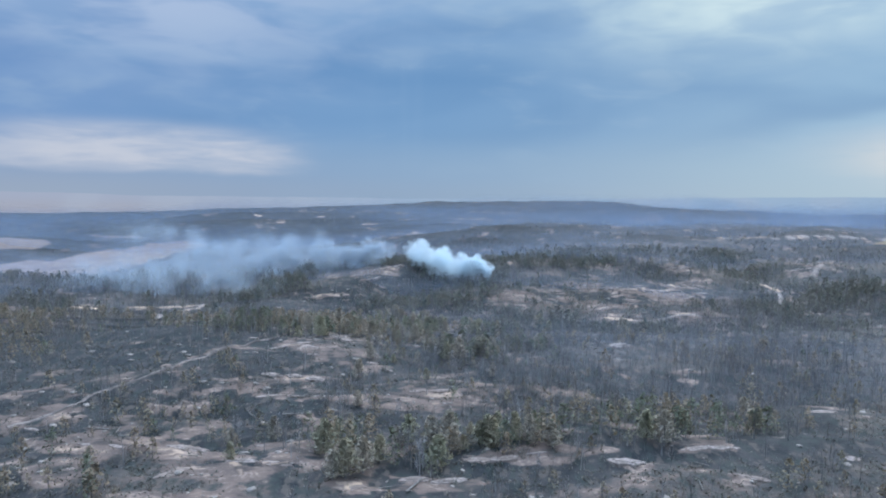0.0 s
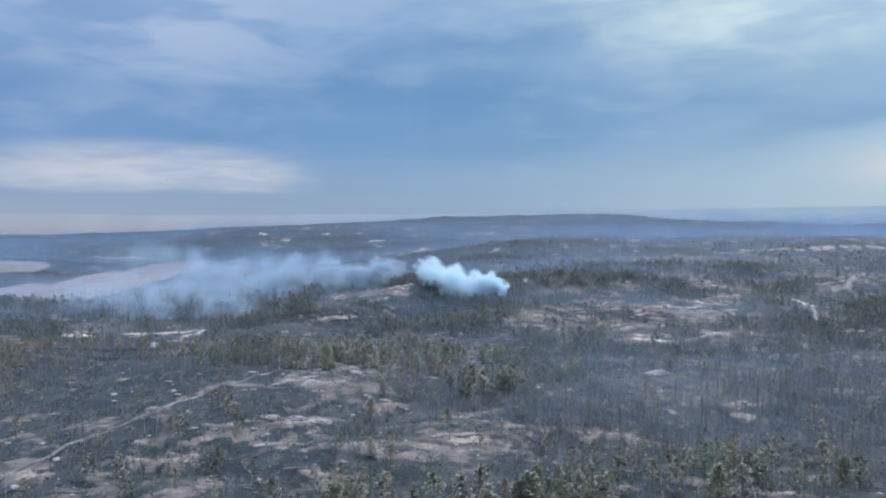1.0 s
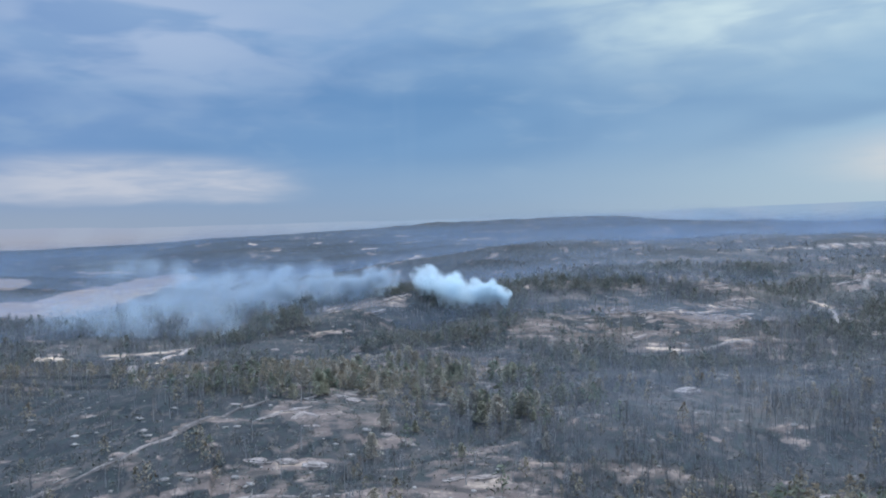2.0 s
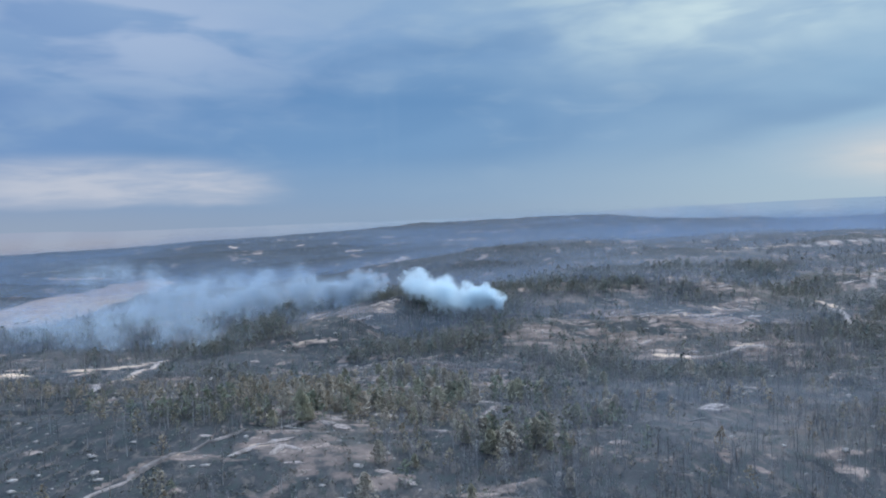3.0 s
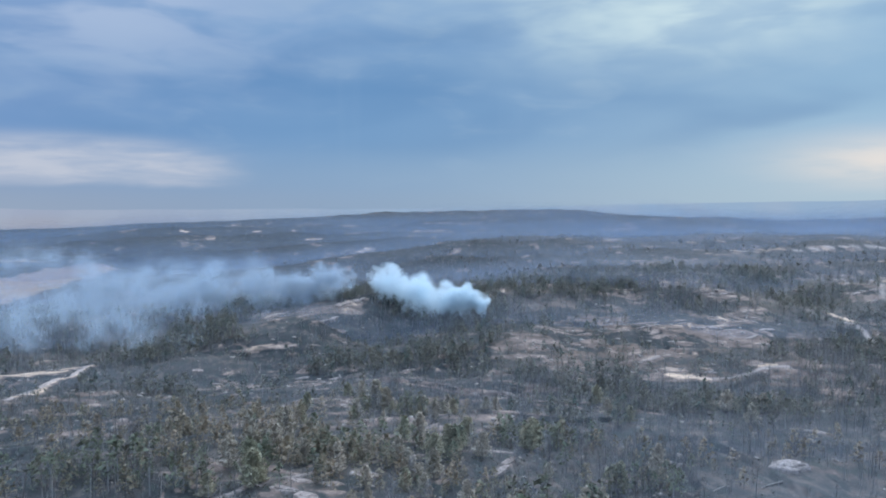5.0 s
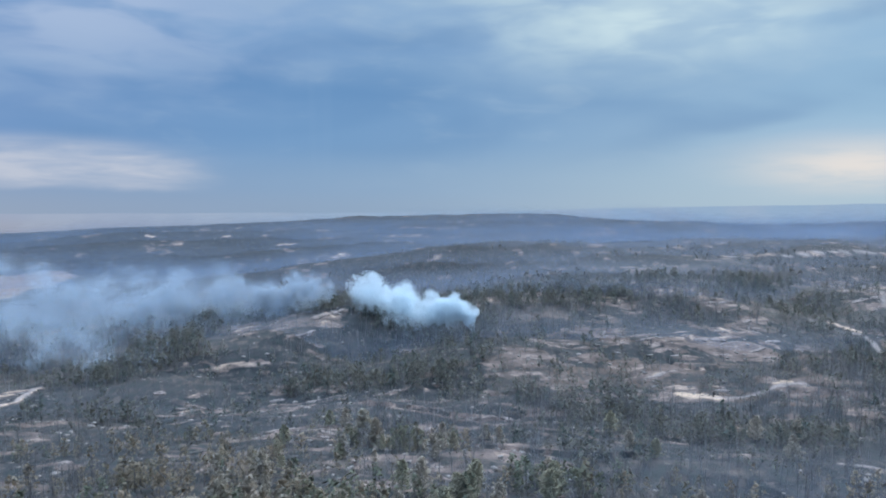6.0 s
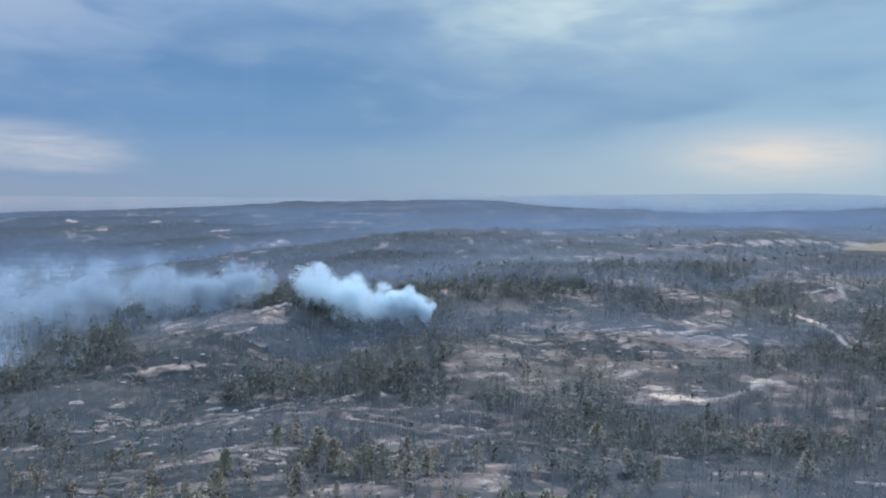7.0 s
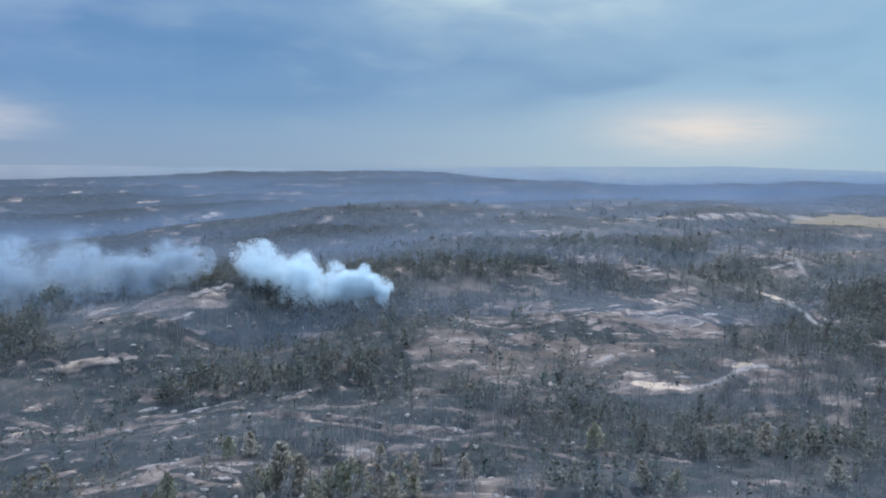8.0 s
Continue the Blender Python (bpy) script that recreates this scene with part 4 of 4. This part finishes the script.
def placed_trees():
    """Where trees stand: x, y, height, kind (0 green, 1 scorched, 2 bare), denser in the hollows, none on rock, fields and tracks."""
    found = []
    for y0, y1, spread, gap in ((-120, 120, 0.74, 60), (150, 480, 0.74, 12), (480, 800, 0.72, 7.8), (800, 1250, 0.78, 44), (1250, 2250, 1.1, 150)):
        half = max(y1, 250) * spread + 40
        count = int((y1 - y0) * 2 * half / gap)
        x, y = rng.uniform(-half, half, count) - 15, rng.uniform(y0, y1, count)
        bare, grass, track, black = cover(x, y)
        behind = cover(x, y + 16)[0]
        thick = thicket(x, y)
        keep = rng.random(count) < (0.20 + 0.80 * thick) * (1 - 0.93 * bare) * (1 - 0.7 * behind) * (1 - 0.25 * black) * (1 - 0.8 * strips(x, y, CHAR_AND_SHADE + BACK_CHAR_AND_SHADE, np.full(count, 0.6))) * (1 - grass) * (1 - track)
        for cx, cy, a, b in OPEN:
            keep &= rng.random(count) < 0.15 + 0.85 * step(0.8, 1.3, oval(x, y, cx, cy, a, b, 0))
        for lx, ly, half, high, turn in LEDGES:
            keep &= rng.random(count) < 0.1 + 0.9 * step(0.85, 1.15, oval(x, y, lx, ly - 9, half + 4, 14, 0))
        keep &= (x < np.maximum(y, 200) * spread + 40) & (x > -np.maximum(y, 200) * 0.74 - 40)
        found.append(np.stack([x[keep], y[keep]], -1))
    for cx, cy, a, b in GREEN:
        count = int(a * b * 0.10)
        found.append(np.array([cx, cy]) + rng.normal(0, 0.55, (count, 2)) * np.array([a, b]))
    for cx, cy, a, b in SCRUB:
        count = int(a * b * 0.09)
        found.append(np.array([cx, cy]) + rng.normal(0, 0.5, (count, 2)) * np.array([a, b]))
    for cx, cy, a, b in STANDS:
        count = int(a * b * 0.14)
        stand = np.array([cx, cy]) + rng.normal(0, 0.55, (count, 2)) * np.array([a, b])
        gaps = step(0.36, 0.56, fractal(stand[:, 0], stand[:, 1], 26, 171, 3))
        found.append(stand[rng.random(count) < gaps * (1 - 0.9 * cover(stand[:, 0], stand[:, 1])[0])])
    grove = sum(len(f) for f in found)
    for cx, cy, a, b in SNAGS:
        count = int(a * b * 0.2)
        found.append(np.array([cx, cy]) + rng.uniform(-1, 1, (count, 2)) * np.array([a, b]))
    xy = np.vstack(found)
    x, y = xy[:, 0], xy[:, 1]
    green = np.zeros(len(x))
    for cx, cy, a, b in GREEN:
        green = np.maximum(green, hump(x, y, cx, cy, a, b))
    burnt = step(0.47, 0.55, fractal(x, y, 95, 111, 3))
    dice = rng.random(len(x))
    kind = np.where(dice < 0.10 - 0.08 * burnt + 0.5 * green, 0, np.where(dice < 0.74 - 0.58 * burnt + 0.5 * green, 1, 2))
    kind[grove:] = 2
    tall = (3.4 + 7.0 * rng.random(len(x)) ** 1.6) * np.where(kind == 2, 1.1, 1.0) * (0.85 + 0.30 * green) * (1 - 0.42 * step(760, 1050, y))
    tall = tall * (1 + 0.25 * thicket(x, y) * step(460, 520, y) * step(900, 700, y))
    hero = np.array(HERO_NEAR + HERO_FAR, float)
    x, y, tall = np.append(hero[:, 0], x), np.append(hero[:, 1], y), np.append(hero[:, 2], tall)
    kind = np.append((np.arange(len(hero)) % 3 != 0).astype(int), kind)
    return x, y, tall, kind


TREE_X, TREE_Y, TREE_TALL, TREE_KIND = placed_trees()
TREE_Z = surface(TREE_X, TREE_Y)

# the trees beside the flown line, each a thing of its own
SINGLE = (np.abs(TREE_X + 22) < 48) & (TREE_Y > 172) & (TREE_Y < 470) & (TREE_TALL > 4)
SINGLE[:len(HERO_NEAR) + len(HERO_FAR)] = True
SINGLE &= np.cumsum(SINGLE) <= 300
KINDS = (
    ("pine_tree", "olive green pine with an open ragged crown", "tree", mat_green, "living pines"),
    ("scorched_pine", "pine with brown scorched needles on burnt ground", "tree", mat_brown, "scorched pines"),
    ("burnt_snag", "bare grey burnt trunk with broken limbs", "dead tree", None, "burnt snags"),
)


def build_single_trees():
    for kind, (name, label, category, leaves, group) in enumerate(KINDS):
        models = []
        for k in range(6):
            trunk, crown = tree_form(rng, 10.0, 14 if kind < 2 else 12, 6, (1700, 1500, 160)[kind], 0.46, kind == 2)
            trunk_mesh = mesh_of("trunk", *trunk, [mat_bark])
            crown_mesh = mesh_of("crown", *crown, [leaves], smooth=True, normals=crown_normals(crown[0], (0, 0, 4.5))) if crown else None
            models.append((trunk_mesh, crown_mesh))
        for i in np.flatnonzero(SINGLE & (TREE_KIND == kind)):
            trunk_mesh, crown_mesh = models[int(rng.integers(6))]
            s = TREE_TALL[i] / 10.0
            if kind == 2:
                thing = new(name, trunk_mesh)
            else:
                thing = new(name)
                for part_name, me in (("trunk", trunk_mesh), ("crown", crown_mesh)):
                    new(part_name, me).parent = thing
            thing.matrix_basis = Matrix.LocRotScale((TREE_X[i], TREE_Y[i], TREE_Z[i]), Euler((0, 0, rng.random() * 6.28)), (s, s, s))
            tagged(thing, label, category, group)


build_single_trees()


def build_woods(name, label, pick, detail, needles):
    """All the other trees of a stretch, joined."""
    limbs, sides, clumps, leaf, models = detail
    forms = {}
    for kind in range(3):
        forms[kind] = [tree_form(rng, 10.0, limbs + 3 if kind == 2 and limbs else limbs, sides, clumps if kind < 2 else clumps // 3, leaf, kind == 2) for k in range(models)]
    verts, faces, which, tones, ways, base = [], [], [], [], [], 0
    for i in np.flatnonzero(pick):
        trunk, crown = forms[int(TREE_KIND[i])][int(rng.integers(models))]
        turn, s = rng.random() * 6.28, TREE_TALL[i] / 10.0
        c, sn = math.cos(turn) * s, math.sin(turn) * s
        spin = np.array([[c, sn, 0], [-sn, c, 0], [0, 0, s]])
        tone = float(np.clip(TREE_KIND[i] * 0.75 + rng.normal(0.1, 0.15), 0, 1))
        for m, form in ((0, trunk), (1, crown)):
            if form is None:
                continue
            verts.append(form[0] @ spin + np.array([TREE_X[i], TREE_Y[i], TREE_Z[i]]))
            faces.append(form[1] + base)
            which.append(np.full(len(form[1]), m))
            tones.append(np.full(len(form[0]), tone))
            ways.append(crown_normals(form[0], (0, 0, 4.5)) @ (spin / s) if m else form[0] * np.array([1, 1, 0]) @ (spin / s) + 1e-4)
            base += len(form[0])
    ways = np.vstack(ways)
    ways /= np.linalg.norm(ways, axis=1)[:, None]
    me = mesh_of(name, np.vstack(verts), np.vstack(faces), [mat_bark, needles], np.concatenate(which), smooth=True, normals=ways)
    floats(me, "tone", np.concatenate(tones))
    return tagged(new(name, me), label, "woods", kind="stuff")


OPEN_WOODS = ~SINGLE & ((TREE_Y < 395) | ((TREE_Y < 480) & (TREE_X < 12)))
build_woods("open_woods", "scattered green, scorched and bare trees on burnt ground", OPEN_WOODS, (1, 3, 96, 0.8, 14), mat_woods)
build_woods("valley_woods", "burnt open woods in the valley", ~SINGLE & ~OPEN_WOODS & (TREE_Y < 800), (0, 3, 44, 1.05, 12), mat_valley_woods)
build_woods("ridge_woods", "dark burnt woods on the ridge", ~SINGLE & (TREE_Y >= 800), (0, 3, 11, 2.0, 8), mat_dark_woods)


# ---- rocks and logs ----
def rock_form():
    bm = bmesh.new()
    bmesh.ops.create_icosphere(bm, subdivisions=1, radius=1.0)
    for v in bm.verts:
        v.co *= 1 + 0.55 * (rng.random() - 0.5)
        v.co.z = max(v.co.z * 0.6, -0.35)
    v = np.array([list(p.co) for p in bm.verts])
    f = np.array([[p.index for p in q.verts] for q in bm.faces], int)
    bm.free()
    return v, f


def build_rocks():
    forms = [rock_form() for k in range(8)]
    count = 17000
    x, y = rng.uniform(-330, 400, count), 160 + 640 * rng.random(count) ** 1.1
    bare, grass, track, black = cover(x, y)
    keep = rng.random(count) < 0.09 + 0.32 * bare * (1 - track)
    pieces = []
    x, y = x[keep], y[keep]
    for px, py, pz in zip(x, y, surface(x, y)):
        v, f = forms[int(rng.integers(8))]
        s = 0.25 + 1.0 * rng.random() ** 4 + py * 0.0007
        turn = rng.random() * 6.28
        c, sn = math.cos(turn) * s, math.sin(turn) * s
        spin = np.array([[c * 1.4, sn * 1.4, 0], [-sn, c, 0], [0, 0, s * 0.8]])
        pieces.append((v @ spin + np.array([px, py, pz + 0.1 * s]), f))
    v, f = joined(pieces)
    return tagged(new("boulders", mesh_of("boulders", v, f, [mat_rock])), "pale sandstone boulders strewn over the burnt slopes", "rocks", kind="stuff")


build_rocks()


def ledge_form():
    """A long broken slab of layered rock, two metres by two by one, with a ragged rim and a stepped top."""
    bm = bmesh.new()
    sides = 18
    turn = [2 * math.pi * (k + rng.uniform(-0.3, 0.3)) / sides for k in range(sides)]
    reach = [rng.uniform(0.72, 1.1) for k in range(sides)]
    rings = []
    for shrink, z in ((1.08, -1.6), (1.0, 0.25), (0.93, 0.42), (0.72, 0.46), (0.64, 0.72), (0.3, 0.8)):
        ring = []
        for a, r in zip(turn, reach):
            s = shrink * r * (1 + rng.uniform(-0.07, 0.07))
            ring.append(bm.verts.new((s * math.cos(a) + (1 - shrink) * 0.25, s * math.sin(a) + (1 - shrink) * 0.3, z + rng.uniform(-0.06, 0.06))))
        rings.append(ring)
    for low, up in zip(rings, rings[1:]):
        for k in range(sides):
            bm.faces.new((low[k], low[(k + 1) % sides], up[(k + 1) % sides], up[k]))
    bm.faces.new(rings[-1])
    bmesh.ops.triangulate(bm, faces=bm.faces[:])
    me = bpy.data.meshes.new("rock_ledge")
    bm.to_mesh(me)
    bm.free()
    me.materials.append(mat_ledge)
    return me


def build_ledges():
    models = [ledge_form() for k in range(8)]
    # smaller outcrops strewn over the bare slopes
    x, y = rng.uniform(70, 420, 900), rng.uniform(530, 800, 900)
    x[500:], y[500:] = rng.uniform(-130, 130, 400), rng.uniform(165, 520, 400)
    share = cover(x, y)
    found = np.flatnonzero((share[0] > 0.5) & (share[2] < 0.2))[:110]
    outcrops = [(x[i], y[i], rng.uniform(1.5, 4.5) * (0.6 + y[i] / 900), rng.uniform(0.5, 0.9) * (0.6 + y[i] / 900), rng.normal(0, 22)) for i in found]
    for lx, ly, half, high, turn in LEDGES + outcrops:
        pieces = max(1, round(half / 4.5))
        c, s = math.cos(radians(turn)), math.sin(radians(turn))
        for k in range(pieces):
            along = half * ((2 * k + 1) / pieces - 1) + rng.normal(0, 0.4)
            aside = rng.normal(0, 0.35 * high)
            x, y = lx + c * along - s * aside, ly + s * along + c * aside
            size = half / pieces * rng.uniform(0.8, 1.25)
            ends = surface(np.array([x, x - c * size, x + c * size]), np.array([y, y - s * size, y + s * size]))
            tip = math.atan2(float(ends[1] - ends[2]), 2 * size)
            slab = new("rock_ledge", models[int(rng.integers(8))])
            slab.matrix_basis = Matrix.LocRotScale((x, y, float(ends.mean()) - 0.05), Euler((0, tip, radians(turn) + rng.normal(0, 0.12))), (size, high * rng.uniform(1.0, 1.7), high * rng.uniform(0.45, 0.7)))
            tagged(slab, "pale weathered sandstone ledge bare among burnt ground", "rock ledge", "rock ledges")


build_ledges()


def build_logs():
    models = []
    for k in range(4):
        bend = rng.normal(0, 0.25)
        line = [(-4, 0, 0.1), (-1.2, bend, 0.18), (1.5, bend * 0.6, 0.2), (4, -bend, 0.15)]
        pieces = [tube(line, [0.24, 0.21, 0.16, 0.07], 7)]
        for j in range(3):
            s = rng.uniform(-2, 3)
            pieces.append(tube([(s, 0, 0.15), (s + 0.6, rng.choice([-1, 1]) * 0.9, 0.5)], [0.09, 0.03], 4))
        models.append(mesh_of("fallen_log", *joined(pieces), [mat_log]))
    made = 0
    while made < 40:
        x, y = rng.uniform(-120, 110), rng.uniform(165, 520)
        bare, grass, track, black = cover(np.array([x]), np.array([y]))
        if track[0] > 0.2:
            continue
        log = new("fallen_log", models[made % 4])
        s = rng.uniform(0.6, 1.3)
        log.matrix_basis = Matrix.LocRotScale((x, y, float(surface(np.array([x]), np.array([y]))[0]) + 0.1), Euler((0, 0, rng.random() * 6.28)), (s, s, s))
        tagged(log, "bleached fallen log on burnt ground", "log", "fallen logs")
        made += 1


build_logs()


# low burnt brush between the trees
def build_brush():
    count = 42000
    x, y = rng.uniform(-1, 1, count), 150 + 420 * rng.random(count) ** 1.1
    x = x * (y * 0.72 + 30) - 15
    bare, grass, track, black = cover(x, y)
    keep = rng.random(count) < (1 - 0.7 * bare) * (1 - track) * (1 - 0.45 * black) * step(0.26, 0.55, fractal(x, y, 34, 131, 3))
    x, y = x[keep], y[keep]
    z = surface(x, y)
    leaves = 7
    c = np.repeat(np.stack([x, y, z + 0.35], -1), leaves, 0) + rng.normal(0, 0.55, (len(x) * leaves, 3)) * np.array([1, 1, 0.55])
    way = rng.normal(0, 1, (len(c), 3, 3))
    way /= np.linalg.norm(way, axis=2)[:, :, None]
    verts = (c[:, None, :] + way * rng.uniform(0.22, 0.55, (len(c), 1, 1))).reshape(-1, 3)
    me = mesh_of("brush", verts, np.arange(len(verts)).reshape(-1, 3), [mat_dark_woods], smooth=True, normals=np.tile([[0.0, 0.0, 1.0]], (len(verts), 1)))
    floats(me, "tone", np.repeat(np.clip(rng.normal(0.6, 0.3, len(x)), 0, 1), leaves * 3))
    return tagged(new("brush", me), "low scorched brush and tufts between the trees", "brush", kind="stuff")


build_brush()

# a lone dark shrub in the sandy clearing
def build_shrub():
    trunk, crown = tree_form(rng, 2.2, 6, 5, 60, 0.5)
    shrub = new("shrub")
    new("stem", mesh_of("stem", *trunk, [mat_bark])).parent = shrub
    new("crown", mesh_of("crown", *crown, [mat_soot])).parent = shrub
    shrub.location = (138, 519, float(surface(np.array([138.0]), np.array([519.0]))[0]))
    tagged(shrub, "small charred dark shrub in a sandy clearing", "shrub")


build_shrub()


# ---- smoke ----
rng = np.random.default_rng(29)


def flakes(p, size):
    way = rng.normal(0, 1, (len(p), 3, 3))
    way /= np.linalg.norm(way, axis=2)[:, :, None]
    verts = (p[:, None, :] + way * (size * rng.uniform(0.6, 1.3, len(p)))[:, None, None]).reshape(-1, 3)
    return verts, np.arange(len(verts)).reshape(-1, 3)


def puff_cloud(puffs, density, size, skin):
    """Small flakes strewn through overlapping balls; a lower skin gathers them near the outside."""
    out = []
    for x, y, z, r, share in puffs:
        count = max(3, int(density * share * r ** 2))
        d = rng.normal(0, 1, (count, 3))
        d /= np.linalg.norm(d, axis=1)[:, None]
        out.append(d * r * (rng.random(count)[:, None] ** skin) + np.array([x, y, z]))
    p = np.vstack(out)
    p = p[p[:, 2] > land(p[:, 0], p[:, 1]) + 0.3]
    return flakes(p, size)


def smoke_line(points, count, spread, lumps=0):
    """Puffs along a line of (x, y, z, radius, share), each with smaller lumps on its upper side."""
    points = np.array(points, float)
    puffs = []
    for k in range(count):
        t = (k + rng.random()) / count * (len(points) - 1)
        i = min(int(t), len(points) - 2)
        q = points[i] * (1 - t + i) + points[i + 1] * (t - i)
        q[:3] += rng.normal(0, 1, 3) * q[3] * spread * np.array([1, 0.8, 0.6])
        q[3] *= rng.uniform(0.45, 0.85)
        puffs.append(tuple(q))
        for j in range(lumps):
            d = rng.normal(0, 1, 3) + np.array([0.25, -0.3, 0.5])
            d *= q[3] * 0.85 / np.linalg.norm(d)
            puffs.append((q[0] + d[0], q[1] + d[1], q[2] + d[2], q[3] * rng.uniform(0.28, 0.5), q[4]))
    return puffs


WHITE = [(44, 651, -6, 1.5, 1), (43, 652, 0, 4.4, 1), (39, 654, 6, 7.6, 1), (31, 658, 9, 10, 1), (20, 664, 7, 11, 0.75), (6, 672, 8, 14, 0.6), (-8, 684, 11, 15, 0.5), (-19, 692, 15, 13, 0.4), (-29, 698, 18, 10, 0.28)]
UNDER = [(32, 657, -1, 6, 0.25), (18, 664, -1, 9, 0.3), (4, 672, 1, 11, 0.3), (-10, 682, 5, 11, 0.25)]
white = smoke_line(WHITE, 60, 0.36, 6) + smoke_line(UNDER, 20, 0.4, 4)
tagged(new("white_smoke", mesh_of("white_smoke", *puff_cloud(white, 46, 0.42, 0.42), [mat_white_smoke])), "dense white smoke billowing from burning ground", "smoke", kind="stuff")
rng = np.random.default_rng(37)
THIN = [(-60, 688, 19, 8.5, 0.42), (-66, 692, 14, 12.5, 0.44), (-72, 698, 9, 13.9, 0.36), (-84, 702, 2, 13.9, 0.32), (-104, 706, 6, 18.5, 0.5), (-135, 716, 8, 25.6, 0.45), (-170, 728, 3, 26.8, 0.36), (-211, 742, -3, 29.3, 0.32), (-254, 756, -5, 32.9, 0.27), (-330, 775, -9, 31.7, 0.14)]
WISP = [(-200, 760, 8, 20, 0.16), (-260, 780, 20, 20, 0.24), (-315, 800, 27, 22, 0.24), (-370, 810, 22, 24, 0.08)]
LOW = [(20, 655, -8, 9, 0.068), (-30, 660, -6, 10, 0.068), (-87, 660, -9, 9, 0.068), (-148, 672, -6, 14, 0.194), (-201, 684, -7, 18, 0.285), (-255, 694, -10, 21, 0.285), (-330, 710, -12, 25, 0.228)]
VEIL = [(-140, 616, -10, 10, 0.10), (-200, 630, -9, 14, 0.24), (-277, 652, -11, 18, 0.30), (-350, 682, -14, 24, 0.24)]
thin = smoke_line(THIN, 96, 0.5, 4) + smoke_line(WISP, 26, 0.5) + smoke_line(LOW, 90, 0.7) + smoke_line(VEIL, 60, 0.7)
tagged(new("drifting_smoke", mesh_of("drifting_smoke", *puff_cloud(thin, 20, 0.84, 0.6), [mat_blue_smoke])), "thin blue smoke drifting low over the valley", "smoke", kind="stuff")


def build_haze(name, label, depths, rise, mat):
    """Translucent sheets that stand in for haze over the land: wavy veils, densest near the ground and fading upwards.
    """
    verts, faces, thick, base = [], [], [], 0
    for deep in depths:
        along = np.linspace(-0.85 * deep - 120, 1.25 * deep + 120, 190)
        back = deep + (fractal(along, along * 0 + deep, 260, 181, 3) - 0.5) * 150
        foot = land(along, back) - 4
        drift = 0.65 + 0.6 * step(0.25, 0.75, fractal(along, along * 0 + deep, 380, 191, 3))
        # near sheets only to the right, where they lift the dark ground
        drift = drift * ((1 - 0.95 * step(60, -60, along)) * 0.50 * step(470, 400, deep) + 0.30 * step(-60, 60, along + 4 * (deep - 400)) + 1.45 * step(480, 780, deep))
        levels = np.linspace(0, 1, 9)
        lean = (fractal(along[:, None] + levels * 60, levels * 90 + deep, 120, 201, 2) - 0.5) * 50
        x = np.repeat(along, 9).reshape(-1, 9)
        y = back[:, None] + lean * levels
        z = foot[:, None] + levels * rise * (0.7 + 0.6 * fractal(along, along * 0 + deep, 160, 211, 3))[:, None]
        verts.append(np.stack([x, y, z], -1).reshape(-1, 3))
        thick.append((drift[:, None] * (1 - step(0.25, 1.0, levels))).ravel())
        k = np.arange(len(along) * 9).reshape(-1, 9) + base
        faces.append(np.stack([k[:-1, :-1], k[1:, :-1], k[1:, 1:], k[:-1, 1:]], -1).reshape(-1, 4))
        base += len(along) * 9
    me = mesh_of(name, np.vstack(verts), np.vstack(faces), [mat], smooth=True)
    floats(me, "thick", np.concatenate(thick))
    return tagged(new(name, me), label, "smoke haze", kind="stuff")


build_haze("ridge_haze", "translucent blue sheets standing in for haze before the far ridge", (1120, 1240, 1380, 1540, 1720), 46, mat_ridge_haze)
build_haze("valley_haze", "translucent blue sheets standing in for haze over the burnt valley", (250, 295, 340, 385, 520, 640, 740, 840, 940, 1020), 28, mat_valley_haze)
